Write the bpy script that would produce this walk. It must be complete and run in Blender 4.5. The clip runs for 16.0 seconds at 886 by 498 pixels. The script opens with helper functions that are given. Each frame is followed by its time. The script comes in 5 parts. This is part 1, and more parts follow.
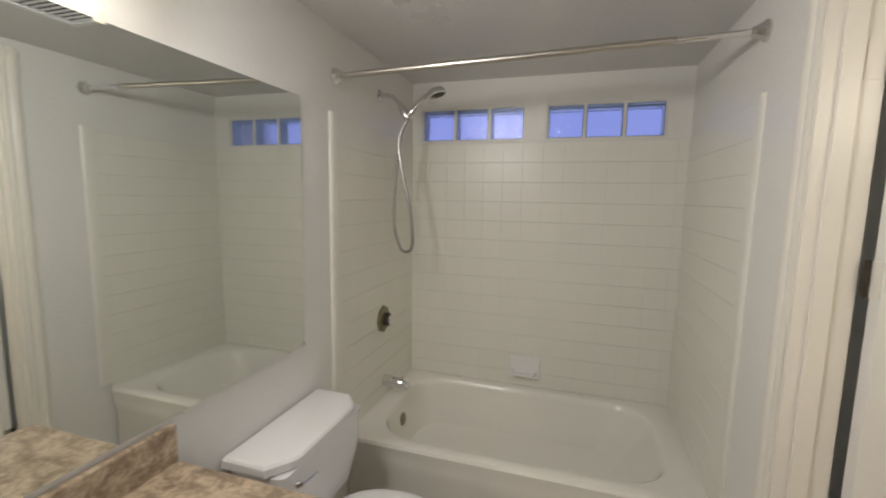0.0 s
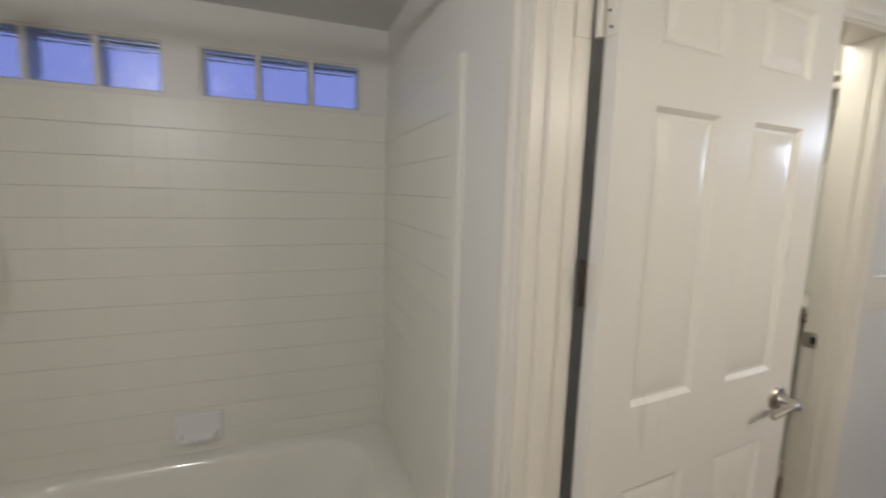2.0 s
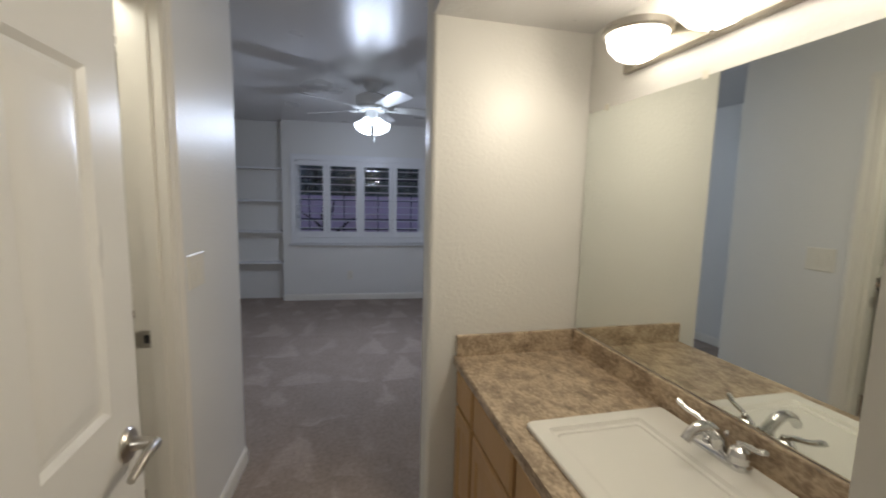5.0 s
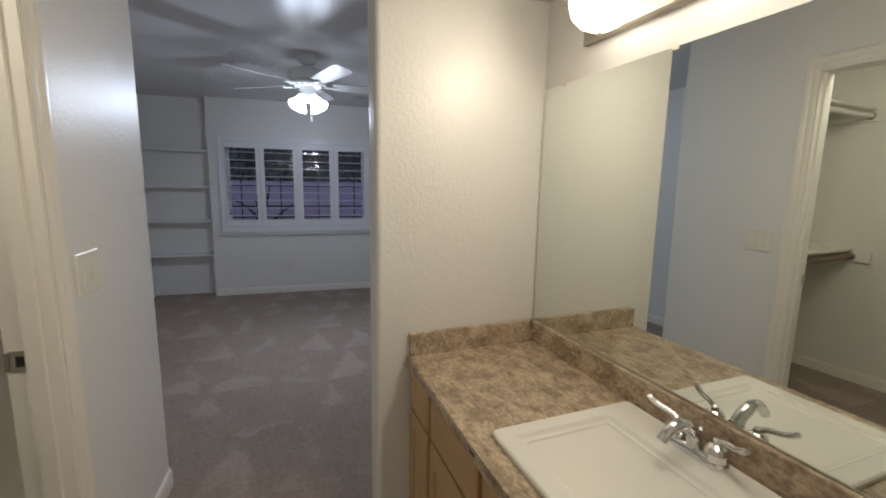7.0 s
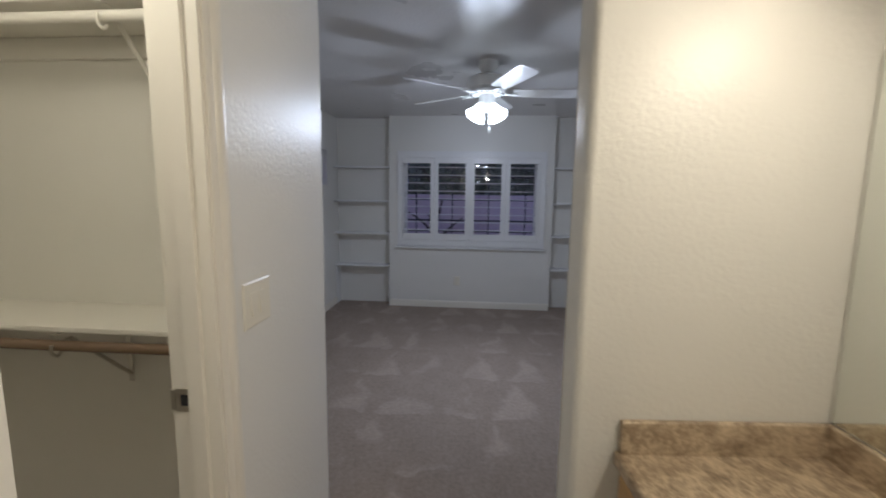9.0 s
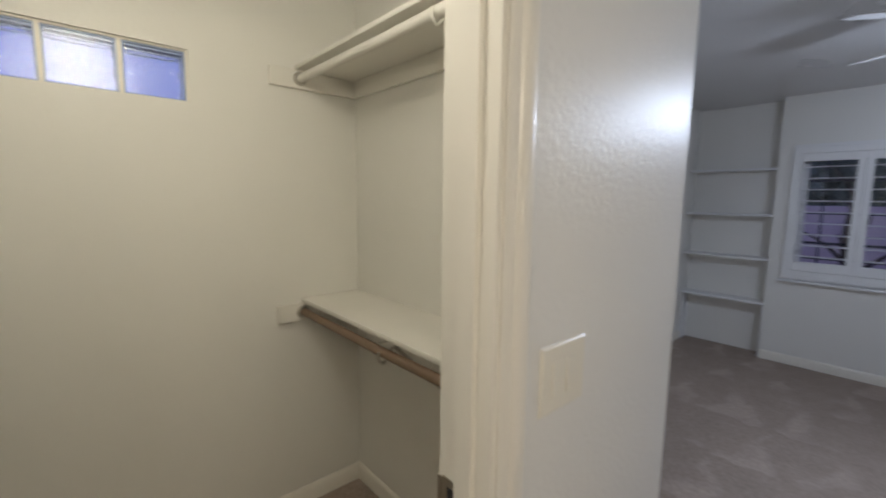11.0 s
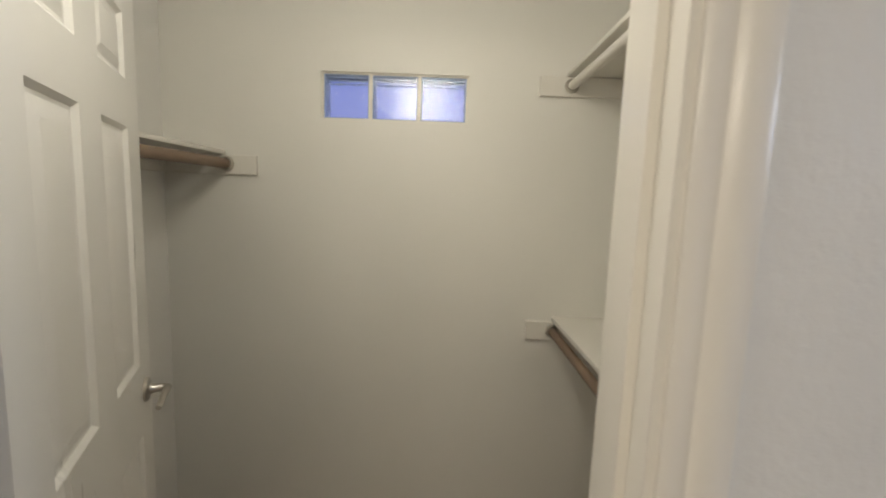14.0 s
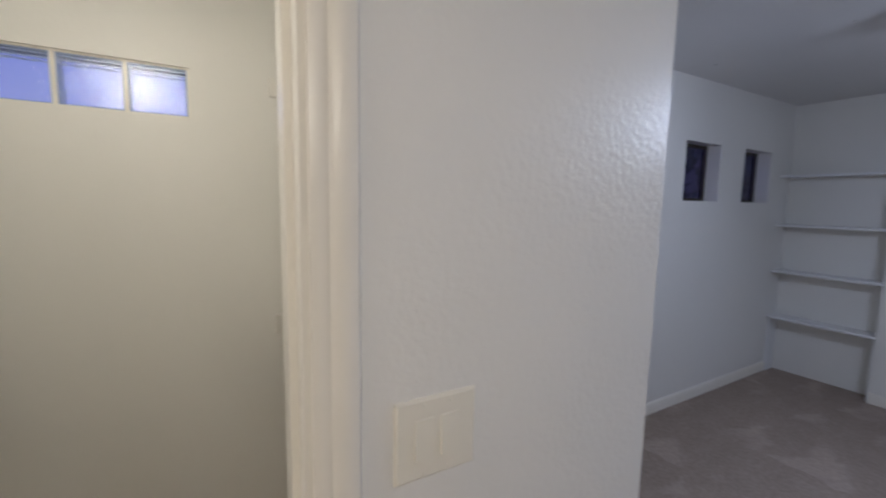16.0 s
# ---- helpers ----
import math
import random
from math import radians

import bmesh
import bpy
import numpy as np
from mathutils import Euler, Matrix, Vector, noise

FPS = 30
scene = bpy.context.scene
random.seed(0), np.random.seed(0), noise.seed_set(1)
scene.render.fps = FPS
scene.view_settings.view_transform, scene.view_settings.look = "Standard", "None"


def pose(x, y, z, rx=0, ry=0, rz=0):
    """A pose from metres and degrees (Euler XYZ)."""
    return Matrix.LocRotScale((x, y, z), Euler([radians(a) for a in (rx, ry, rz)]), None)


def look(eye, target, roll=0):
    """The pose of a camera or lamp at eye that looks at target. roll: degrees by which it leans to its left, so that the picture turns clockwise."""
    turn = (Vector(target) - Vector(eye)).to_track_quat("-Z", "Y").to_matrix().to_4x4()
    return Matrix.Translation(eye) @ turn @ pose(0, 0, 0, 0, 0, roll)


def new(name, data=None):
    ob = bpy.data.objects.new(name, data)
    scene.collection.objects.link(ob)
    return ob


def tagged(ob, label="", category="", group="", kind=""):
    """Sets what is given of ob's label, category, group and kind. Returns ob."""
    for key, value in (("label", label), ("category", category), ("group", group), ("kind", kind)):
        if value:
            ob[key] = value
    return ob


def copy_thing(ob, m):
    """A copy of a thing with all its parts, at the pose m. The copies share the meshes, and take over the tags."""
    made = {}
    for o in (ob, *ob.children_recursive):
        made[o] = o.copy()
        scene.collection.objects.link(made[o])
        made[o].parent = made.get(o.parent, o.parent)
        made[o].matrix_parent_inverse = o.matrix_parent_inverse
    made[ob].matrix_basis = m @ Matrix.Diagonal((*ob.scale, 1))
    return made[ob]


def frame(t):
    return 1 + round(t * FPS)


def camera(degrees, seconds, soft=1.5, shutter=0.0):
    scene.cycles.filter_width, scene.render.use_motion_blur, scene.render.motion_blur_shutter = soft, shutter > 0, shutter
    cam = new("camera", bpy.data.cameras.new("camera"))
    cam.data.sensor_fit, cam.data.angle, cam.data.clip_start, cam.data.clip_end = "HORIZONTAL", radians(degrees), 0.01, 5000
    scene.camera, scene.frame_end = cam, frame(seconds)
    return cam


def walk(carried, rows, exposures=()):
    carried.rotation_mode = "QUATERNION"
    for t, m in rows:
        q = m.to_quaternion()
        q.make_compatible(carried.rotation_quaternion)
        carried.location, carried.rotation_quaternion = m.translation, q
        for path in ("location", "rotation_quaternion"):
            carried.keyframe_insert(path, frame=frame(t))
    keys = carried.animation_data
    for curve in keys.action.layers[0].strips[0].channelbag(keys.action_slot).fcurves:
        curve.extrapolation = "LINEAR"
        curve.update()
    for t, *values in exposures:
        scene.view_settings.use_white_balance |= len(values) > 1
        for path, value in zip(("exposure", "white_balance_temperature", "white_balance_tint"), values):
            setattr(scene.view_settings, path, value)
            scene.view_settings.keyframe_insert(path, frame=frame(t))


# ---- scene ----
cam = camera(92.8, 16.0, soft=1.8, shutter=0.5)
PATH = [
    (0, (0.208, 0.079, 1.466), (-0.378, 1.976, 1.225), 1.0),
    (0.5, (0.212, 0.215, 1.482), (-0.179, 2.159, 1.224), 1.0),
    (1, (0.243, 0.366, 1.465), (0.099, 2.345, 1.212), 0.9),
    (1.5, (0.253, 0.527, 1.474), (0.471, 2.498, 1.21), 1.0),
    (2, (0.332, 0.654, 1.462), (1.024, 2.512, 1.198), 1.6),
    (2.5, (0.468, 0.753, 1.456), (1.567, 2.405, 1.203), 1.7),
    (3, (0.588, 0.797, 1.454), (2.071, 2.116, 1.205), 1.6),
    (3.5, (0.644, 0.819, 1.457), (2.406, 1.731, 1.21), 1.6),
    (4, (0.669, 0.852, 1.464), (2.607, 1.278, 1.216), 1.6),
    (4.5, (0.679, 0.869, 1.459), (2.664, 0.871, 1.214), 1.5),
    (5, (0.699, 0.881, 1.435), (2.655, 0.541, 1.192), 1.3),
    (5.2, (0.704, 0.891, 1.424), (2.639, 0.446, 1.183), 0.9),
    (7.3, (0.921, 0.864, 1.432), (2.807, 0.274, 1.125), 1.0),
    (7.6, (0.982, 0.867, 1.439), (2.903, 0.401, 1.137), 1.0),
    (8.2, (1.105, 0.888, 1.457), (3.071, 0.661, 1.168), 1.0),
    (10.5, (1.668, 1.035, 1.445), (3.267, 2.214, 1.212), 0.6),
    (11, (1.756, 1.121, 1.462), (3.072, 2.608, 1.222), 0.7),
    (11.5, (1.788, 1.202, 1.468), (2.841, 2.885, 1.227), 0.8),
    (12, (1.822, 1.245, 1.489), (2.57, 3.083, 1.238), 0.8),
    (12.5, (1.86, 1.263, 1.475), (2.259, 3.209, 1.242), 0.6),
    (13, (1.886, 1.255, 1.478), (1.972, 3.24, 1.246), 0.7),
    (13.5, (1.95, 1.222, 1.485), (1.935, 3.208, 1.248), 1.3),
    (14, (2.037, 1.175, 1.494), (2.04, 3.161, 1.255), 2.1),
    (14.5, (2.076, 1.139, 1.502), (2.244, 3.117, 1.261), 2.4),
    (15, (2.056, 1.087, 1.51), (2.552, 3.01, 1.27), 1.6),
    (15.5, (2.09, 1.042, 1.504), (2.839, 2.883, 1.275), 1.2),
    (16, (2.119, 1.0, 1.498), (3.125, 2.713, 1.272), 1.0),
]
walk(cam, [(t, look(*p)) for t, *p in PATH], exposures=[
    (0.0, 0.3, 6420, 11), (1.2, 0.3, 6420, 11), (2.6, -0.15, 6150, 12), (3.6, -0.2, 6200, 12), (5.0, -0.2, 6450, 10), (8.2, -0.18, 6600, 10),
    (10.6, 0.0, 6450, 10), (12.8, 0.0, 6500, 10), (14.2, 0.0, 6350, 12), (15.4, 0.0, 6120, 14), (16.0, -0.05, 6100, 14)])

# ---- world and light ----
BATH_W, TUB_E, TUB_N = -0.76, 0.755, 2.545      # bathroom walls
PART_E = 0.87                                   # hall face of the bathroom partition
HALL_N, HALL_N2 = 1.54, 1.655                   # closet front wall
NOOK_S, NOOK_E = -0.045, 2.44                   # vanity nook
CLOSET_N, CLOSET_E = 2.952, 2.81
BED_W, BED_N, BED_S, BED_E = 2.975, 2.735, -0.71, 6.56
CEIL, LOW = 2.38, 2.143

world = bpy.data.worlds.new("dusk_sky")
scene.world = world
world.use_nodes = True
wn = world.node_tree
sky = wn.nodes.new("ShaderNodeTexSky")
sky.sky_type, sky.sun_disc = 'NISHITA', False
sky.sun_elevation, sky.sun_rotation = radians(2.0), radians(200)
sky.ozone_density = 6.0
haze = wn.nodes.new("ShaderNodeMix")
haze.data_type = 'RGBA'
haze.inputs[0].default_value = 0.75
haze.inputs[7].default_value = (2.6, 2.9, 6.2, 1)
wn.links.new(sky.outputs[0], haze.inputs[6])
wn.links.new(haze.outputs[2], wn.nodes["Background"].inputs[0])
wn.nodes["Background"].inputs[1].default_value = 0.13


def bulb(name, xyz, watts, colour, radius=0.035):
    data = bpy.data.lights.new(name, 'POINT')
    data.energy, data.color, data.shadow_soft_size = watts, colour, radius
    ob = new(name, data)
    ob.location = xyz
    return ob


WARM, COOL = (1.0, 0.90, 0.72), (0.68, 0.78, 1.0)
VANITY_LAMP_X = (2.03, 1.74, 1.45)
# assumed closet lamp, out of view, set where it lights the back wall evenly
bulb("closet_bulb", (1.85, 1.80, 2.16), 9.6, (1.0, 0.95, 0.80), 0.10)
def bowl_lamp(name, xyz, target, watts, colour):
    data = bpy.data.lights.new(name, 'AREA')
    data.shape, data.size, data.energy, data.color = 'DISK', 0.15, watts, colour
    ob = new(name, data)
    ob.matrix_basis = look(xyz, target)
    return ob


for lx in VANITY_LAMP_X:
    bowl_lamp("vanity_bowl_lamp", (lx + 0.05 * (lx - 1.74) - 0.03, 0.178 - 0.07 * (2.4 - lx), 1.90), (lx + 0.5, 1.5, 1.10), 1.2 if lx > 2 else 2.3, WARM)
for ly in (0.07, 0.36, 0.65):
    bowl_lamp("bath_bowl_lamp", (BATH_W + 0.235, ly, 1.90), (0.65, ly + 1.0, 1.45), 2.7, (1.0, 0.98, 0.95))
FAN = (4.45, 0.865)
for k in range(4):
    a = radians(45 + 90 * k)
    data = bpy.data.lights.new("fan_bulb", 'SPOT')
    data.energy, data.color, data.shadow_soft_size = 15.5, COOL, 0.05
    data.spot_size, data.spot_blend = radians(175), 0.4
    eye = Vector((FAN[0] + 0.122 * math.cos(a), FAN[1] + 0.122 * math.sin(a), 1.944))
    new("fan_bulb", data).matrix_basis = look(eye, eye + Vector((math.cos(a), math.sin(a), -0.8)))


# ---- materials ----
def material(name, colour, rough=0.5, metal=0.0, grain=0.0, grain_scale=40.0, stain=0.0, stain_scale=2.0,
             bump=0.0, bump_scale=120.0, tint=None, random_value=0.0, coat=0.0, stretch=(1, 1, 1), rough_var=0.08):
    m = bpy.data.materials.new(name)
    m.use_nodes = True
    nt = m.node_tree
    b = nt.nodes["Principled BSDF"]
    b.inputs["Metallic"].default_value = metal
    b.inputs["Coat Weight"].default_value = coat
    co = nt.nodes.new("ShaderNodeTexCoord")
    mp = nt.nodes.new("ShaderNodeMapping")
    mp.inputs["Scale"].default_value = stretch
    nt.links.new(co.outputs["Object"], mp.inputs[0])

    def noise_tex(scale, detail):
        n = nt.nodes.new("ShaderNodeTexNoise")
        n.inputs["Scale"].default_value, n.inputs["Detail"].default_value = scale, detail
        nt.links.new(mp.outputs[0], n.inputs["Vector"])
        return n

    n1, n2 = noise_tex(grain_scale, 5), noise_tex(stain_scale, 4)
    mix1 = nt.nodes.new("ShaderNodeMix")
    mix1.data_type, mix1.blend_type = 'RGBA', 'MIX'
    dark = tint or tuple(c * 0.55 for c in colour)
    mix1.inputs[6].default_value = (*colour, 1)
    mix1.inputs[7].default_value = (*dark, 1)
    ramp = nt.nodes.new("ShaderNodeMath")
    ramp.operation = 'MULTIPLY'
    ramp.inputs[1].default_value = grain
    nt.links.new(n1.outputs[0], ramp.inputs[0])
    m2 = nt.nodes.new("ShaderNodeMath")
    m2.operation = 'MULTIPLY_ADD'
    m2.inputs[1].default_value = stain
    nt.links.new(n2.outputs[0], m2.inputs[0])
    nt.links.new(ramp.outputs[0], m2.inputs[2])
    nt.links.new(m2.outputs[0], mix1.inputs[0])
    out = mix1.outputs[2]
    if random_value:
        info = nt.nodes.new("ShaderNodeObjectInfo")
        hsv = nt.nodes.new("ShaderNodeHueSaturation")
        mr = nt.nodes.new("ShaderNodeMapRange")
        mr.inputs[3].default_value, mr.inputs[4].default_value = 1 - random_value, 1 + random_value
        nt.links.new(info.outputs["Random"], mr.inputs[0])
        nt.links.new(mr.outputs[0], hsv.inputs["Value"])
        nt.links.new(out, hsv.inputs["Color"])
        out = hsv.outputs[0]
    nt.links.new(out, b.inputs["Base Color"])
    rr = nt.nodes.new("ShaderNodeMapRange")
    rr.inputs[3].default_value, rr.inputs[4].default_value = max(rough - rough_var, 0.02), min(rough + rough_var, 1)
    nt.links.new(n2.outputs[0], rr.inputs[0])
    nt.links.new(rr.outputs[0], b.inputs["Roughness"])
    if bump:
        nb = noise_tex(bump_scale, 3)
        bp = nt.nodes.new("ShaderNodeBump")
        bp.inputs["Strength"].default_value, bp.inputs["Distance"].default_value = bump, 0.004
        nt.links.new(nb.outputs[0], bp.inputs["Height"])
        nt.links.new(bp.outputs[0], b.inputs["Normal"])
    return m


def glow(name, colour, strength):
    m = bpy.data.materials.new(name)
    m.use_nodes = True
    b = m.node_tree.nodes["Principled BSDF"]
    b.inputs["Base Color"].default_value = (0.9, 0.9, 0.88, 1)
    b.inputs["Roughness"].default_value = 0.25
    b.inputs["Emission Color"].default_value = (*colour, 1)
    b.inputs["Emission Strength"].default_value = strength
    return m


def glass(name, colour, rough=0.0, wave=0.0, wave_scale=14.0, ior=1.45):
    m = bpy.data.materials.new(name)
    m.use_nodes = True
    nt = m.node_tree
    b = nt.nodes["Principled BSDF"]
    b.inputs["Base Color"].default_value = (*colour, 1)
    b.inputs["Transmission Weight"].default_value = 1.0
    b.inputs["Roughness"].default_value, b.inputs["IOR"].default_value = rough, ior
    if wave:
        n = nt.nodes.new("ShaderNodeTexNoise")
        n.inputs["Scale"].default_value = wave_scale
        bp = nt.nodes.new("ShaderNodeBump")
        bp.inputs["Strength"].default_value, bp.inputs["Distance"].default_value = wave, 0.01
        nt.links.new(n.outputs[0], bp.inputs["Height"])
        nt.links.new(bp.outputs[0], b.inputs["Normal"])
    return m


WALL = material("wall_paint", (0.80, 0.785, 0.745), 0.37, grain=0.03, stain=0.06, bump=0.34, bump_scale=70, stain_scale=1.3, rough_var=0.06)
SMOOTH = material("closet_paint", (0.80, 0.78, 0.72), 0.45, grain=0.02, stain=0.09, bump=0.12, bump_scale=60, stain_scale=1.6)
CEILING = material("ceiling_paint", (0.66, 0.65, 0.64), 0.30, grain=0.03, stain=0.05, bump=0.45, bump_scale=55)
TRIM = material("trim_enamel", (0.82, 0.78, 0.70), 0.30, grain=0.03, rough_var=0.02)
DOOR = material("door_enamel", (0.82, 0.80, 0.75), 0.30, grain=0.02, stain=0.04, bump=0.05, bump_scale=40, stretch=(5, 5, 0.8))
TILE = material("glazed_tile", (0.81, 0.795, 0.72), 0.34, grain=0.02, stain=0.06, bump=0.05, bump_scale=12, random_value=0.008, rough_var=0.05)
GROUT = material("grout", (0.66, 0.64, 0.56), 0.75, grain=0.2, stain=0.2)
ENAMEL = material("tub_enamel", (0.82, 0.80, 0.74), 0.10, stain=0.05, stain_scale=3, rough_var=0.04)
PORCELAIN = material("porcelain", (0.84, 0.83, 0.82), 0.09, stain=0.03, rough_var=0.04)
SINKWHITE = material("sink_white", (0.84, 0.82, 0.76), 0.14, stain=0.03, rough_var=0.04)
CHROME = material("chrome", (0.78, 0.78, 0.78), 0.12, metal=1, stain=0.1, rough_var=0.05)
NICKEL = material("brushed_nickel", (0.58, 0.55, 0.50), 0.30, metal=1, grain=0.2, grain_scale=200, stretch=(1, 1, 12))
HOSE = material("hose_metal", (0.36, 0.35, 0.34), 0.38, metal=1, grain=0.3, grain_scale=300)
PLATE = material("satin_plate", (0.36, 0.33, 0.27), 0.35, metal=0.6, grain=0.1, stain=0.1)
OLDMETAL = material("tarnished_brass", (0.30, 0.26, 0.18), 0.38, metal=1, stain=0.5, stain_scale=25)
DARKMETAL = material("dark_bronze", (0.10, 0.085, 0.07), 0.45, metal=1, stain=0.3)
CARPET = material("carpet", (0.46, 0.365, 0.30), 0.95, grain=0.75, grain_scale=110, stain=0.45, stain_scale=6, bump=1.0, bump_scale=160)
VINYL = material("vinyl_floor", (0.55, 0.50, 0.42), 0.35, grain=0.1, stain=0.2)
OAK = material("light_oak", (0.58, 0.38, 0.19), 0.38, grain=0.45, grain_scale=16, stain=0.2, tint=(0.40, 0.23, 0.10), bump=0.08, bump_scale=90, stretch=(9, 9, 0.7))
ROD = material("stained_rod_wood", (0.23, 0.15, 0.095), 0.45, grain=0.5, grain_scale=30, stretch=(4, 0.5, 4), stain=0.2)
SHELF = material("shelf_paint", (0.80, 0.77, 0.70), 0.42, grain=0.03, stain=0.12, stain_scale=4, bump=0.06)
WHITE = material("white_paint", (0.80, 0.80, 0.80), 0.35, grain=0.02, stain=0.05)
PLASTIC = material("ivory_plastic", (0.80, 0.76, 0.66), 0.30, stain=0.03)
# near-black colour painted for the shade inside holes, slots and the vent
HOLE_SHADE = material("painted_hole_shade", (0.02, 0.02, 0.022), 0.6, stain=0.2)
IRON = material("black_iron", (0.025, 0.025, 0.03), 0.5, stain=0.2)
STUCCO = material("garden_wall_stucco", (0.74, 0.62, 0.66), 0.9, grain=0.3, grain_scale=30, stain=0.3, bump=0.6, bump_scale=30)
SOIL = material("ground_soil", (0.16, 0.13, 0.10), 0.95, grain=0.4, stain=0.4, bump=0.6)
LEAF = material("leaves", (0.17, 0.21, 0.15), 0.6, grain=0.4, stain=0.3)
BARK = material("bark", (0.09, 0.065, 0.045), 0.9, grain=0.4, bump=0.6)
BLOCKSIDE = material("block_side_glass", (0.36, 0.45, 0.66), 0.25, stain=0.2, stain_scale=12)
WINGLASS = glass("window_glass", (0.95, 0.97, 1.0))
TINTGLASS = glass("tinted_window_glass", (0.30, 0.28, 0.55))
BLOCKGLASS = glass("block_glass", (0.90, 0.93, 1.0), 0.03, wave=0.25, wave_scale=9)
SHADEGLASS = glow("warm_lamp_glass", (1.0, 0.90, 0.76), 6.5)
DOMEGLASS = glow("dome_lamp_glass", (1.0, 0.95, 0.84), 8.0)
FANGLASS = glow("cool_lamp_glass", (0.72, 0.84, 1.0), 8.0)
BLUEFILM = material("blue_window_film", (0.03, 0.03, 0.09), 0.15, stain=0.4, stain_scale=5)

MIRROR = bpy.data.materials.new("mirror_silver")
MIRROR.use_nodes = True
mb = MIRROR.node_tree.nodes["Principled BSDF"]
mb.inputs["Metallic"].default_value, mb.inputs["Roughness"].default_value = 1.0, 0.0
mb.inputs["Base Color"].default_value = (0.82, 0.85, 0.82, 1)


def laminate():
    """Brown granite-look laminate with flecks at two scales."""
    m = bpy.data.materials.new("stone_laminate")
    m.use_nodes = True
    nt = m.node_tree
    b = nt.nodes["Principled BSDF"]
    co = nt.nodes.new("ShaderNodeTexCoord")
    mp = nt.nodes.new("ShaderNodeMapping")
    mp.inputs["Scale"].default_value = (1.0, 1.5, 1.5)
    nt.links.new(co.outputs["Object"], mp.inputs[0])
    ns = []
    for s, d in ((13, 7), (60, 5)):
        n = nt.nodes.new("ShaderNodeTexNoise")
        n.inputs["Scale"].default_value, n.inputs["Detail"].default_value = s, d
        n.inputs["Distortion"].default_value = 0.6
        nt.links.new(mp.outputs[0], n.inputs["Vector"])
        ns.append(n)
    r = nt.nodes.new("ShaderNodeValToRGB")
    r.color_ramp.elements[0].position, r.color_ramp.elements[0].color = 0.30, (0.15, 0.108, 0.075, 1)
    r.color_ramp.elements[1].position, r.color_ramp.elements[1].color = 0.68, (0.66, 0.54, 0.39, 1)
    e = r.color_ramp.elements.new(0.46)
    e.color = (0.34, 0.255, 0.175, 1)
    e = r.color_ramp.elements.new(0.56)
    e.color = (0.52, 0.41, 0.29, 1)
    mx = nt.nodes.new("ShaderNodeMix")
    mx.inputs[0].default_value = 0.45
    nt.links.new(ns[0].outputs[0], mx.inputs[2])
    nt.links.new(ns[1].outputs[0], mx.inputs[3])
    nt.links.new(mx.outputs[0], r.inputs[0])
    nt.links.new(r.outputs[0], b.inputs["Base Color"])
    b.inputs["Roughness"].default_value = 0.33
    return m


LAMINATE = laminate()


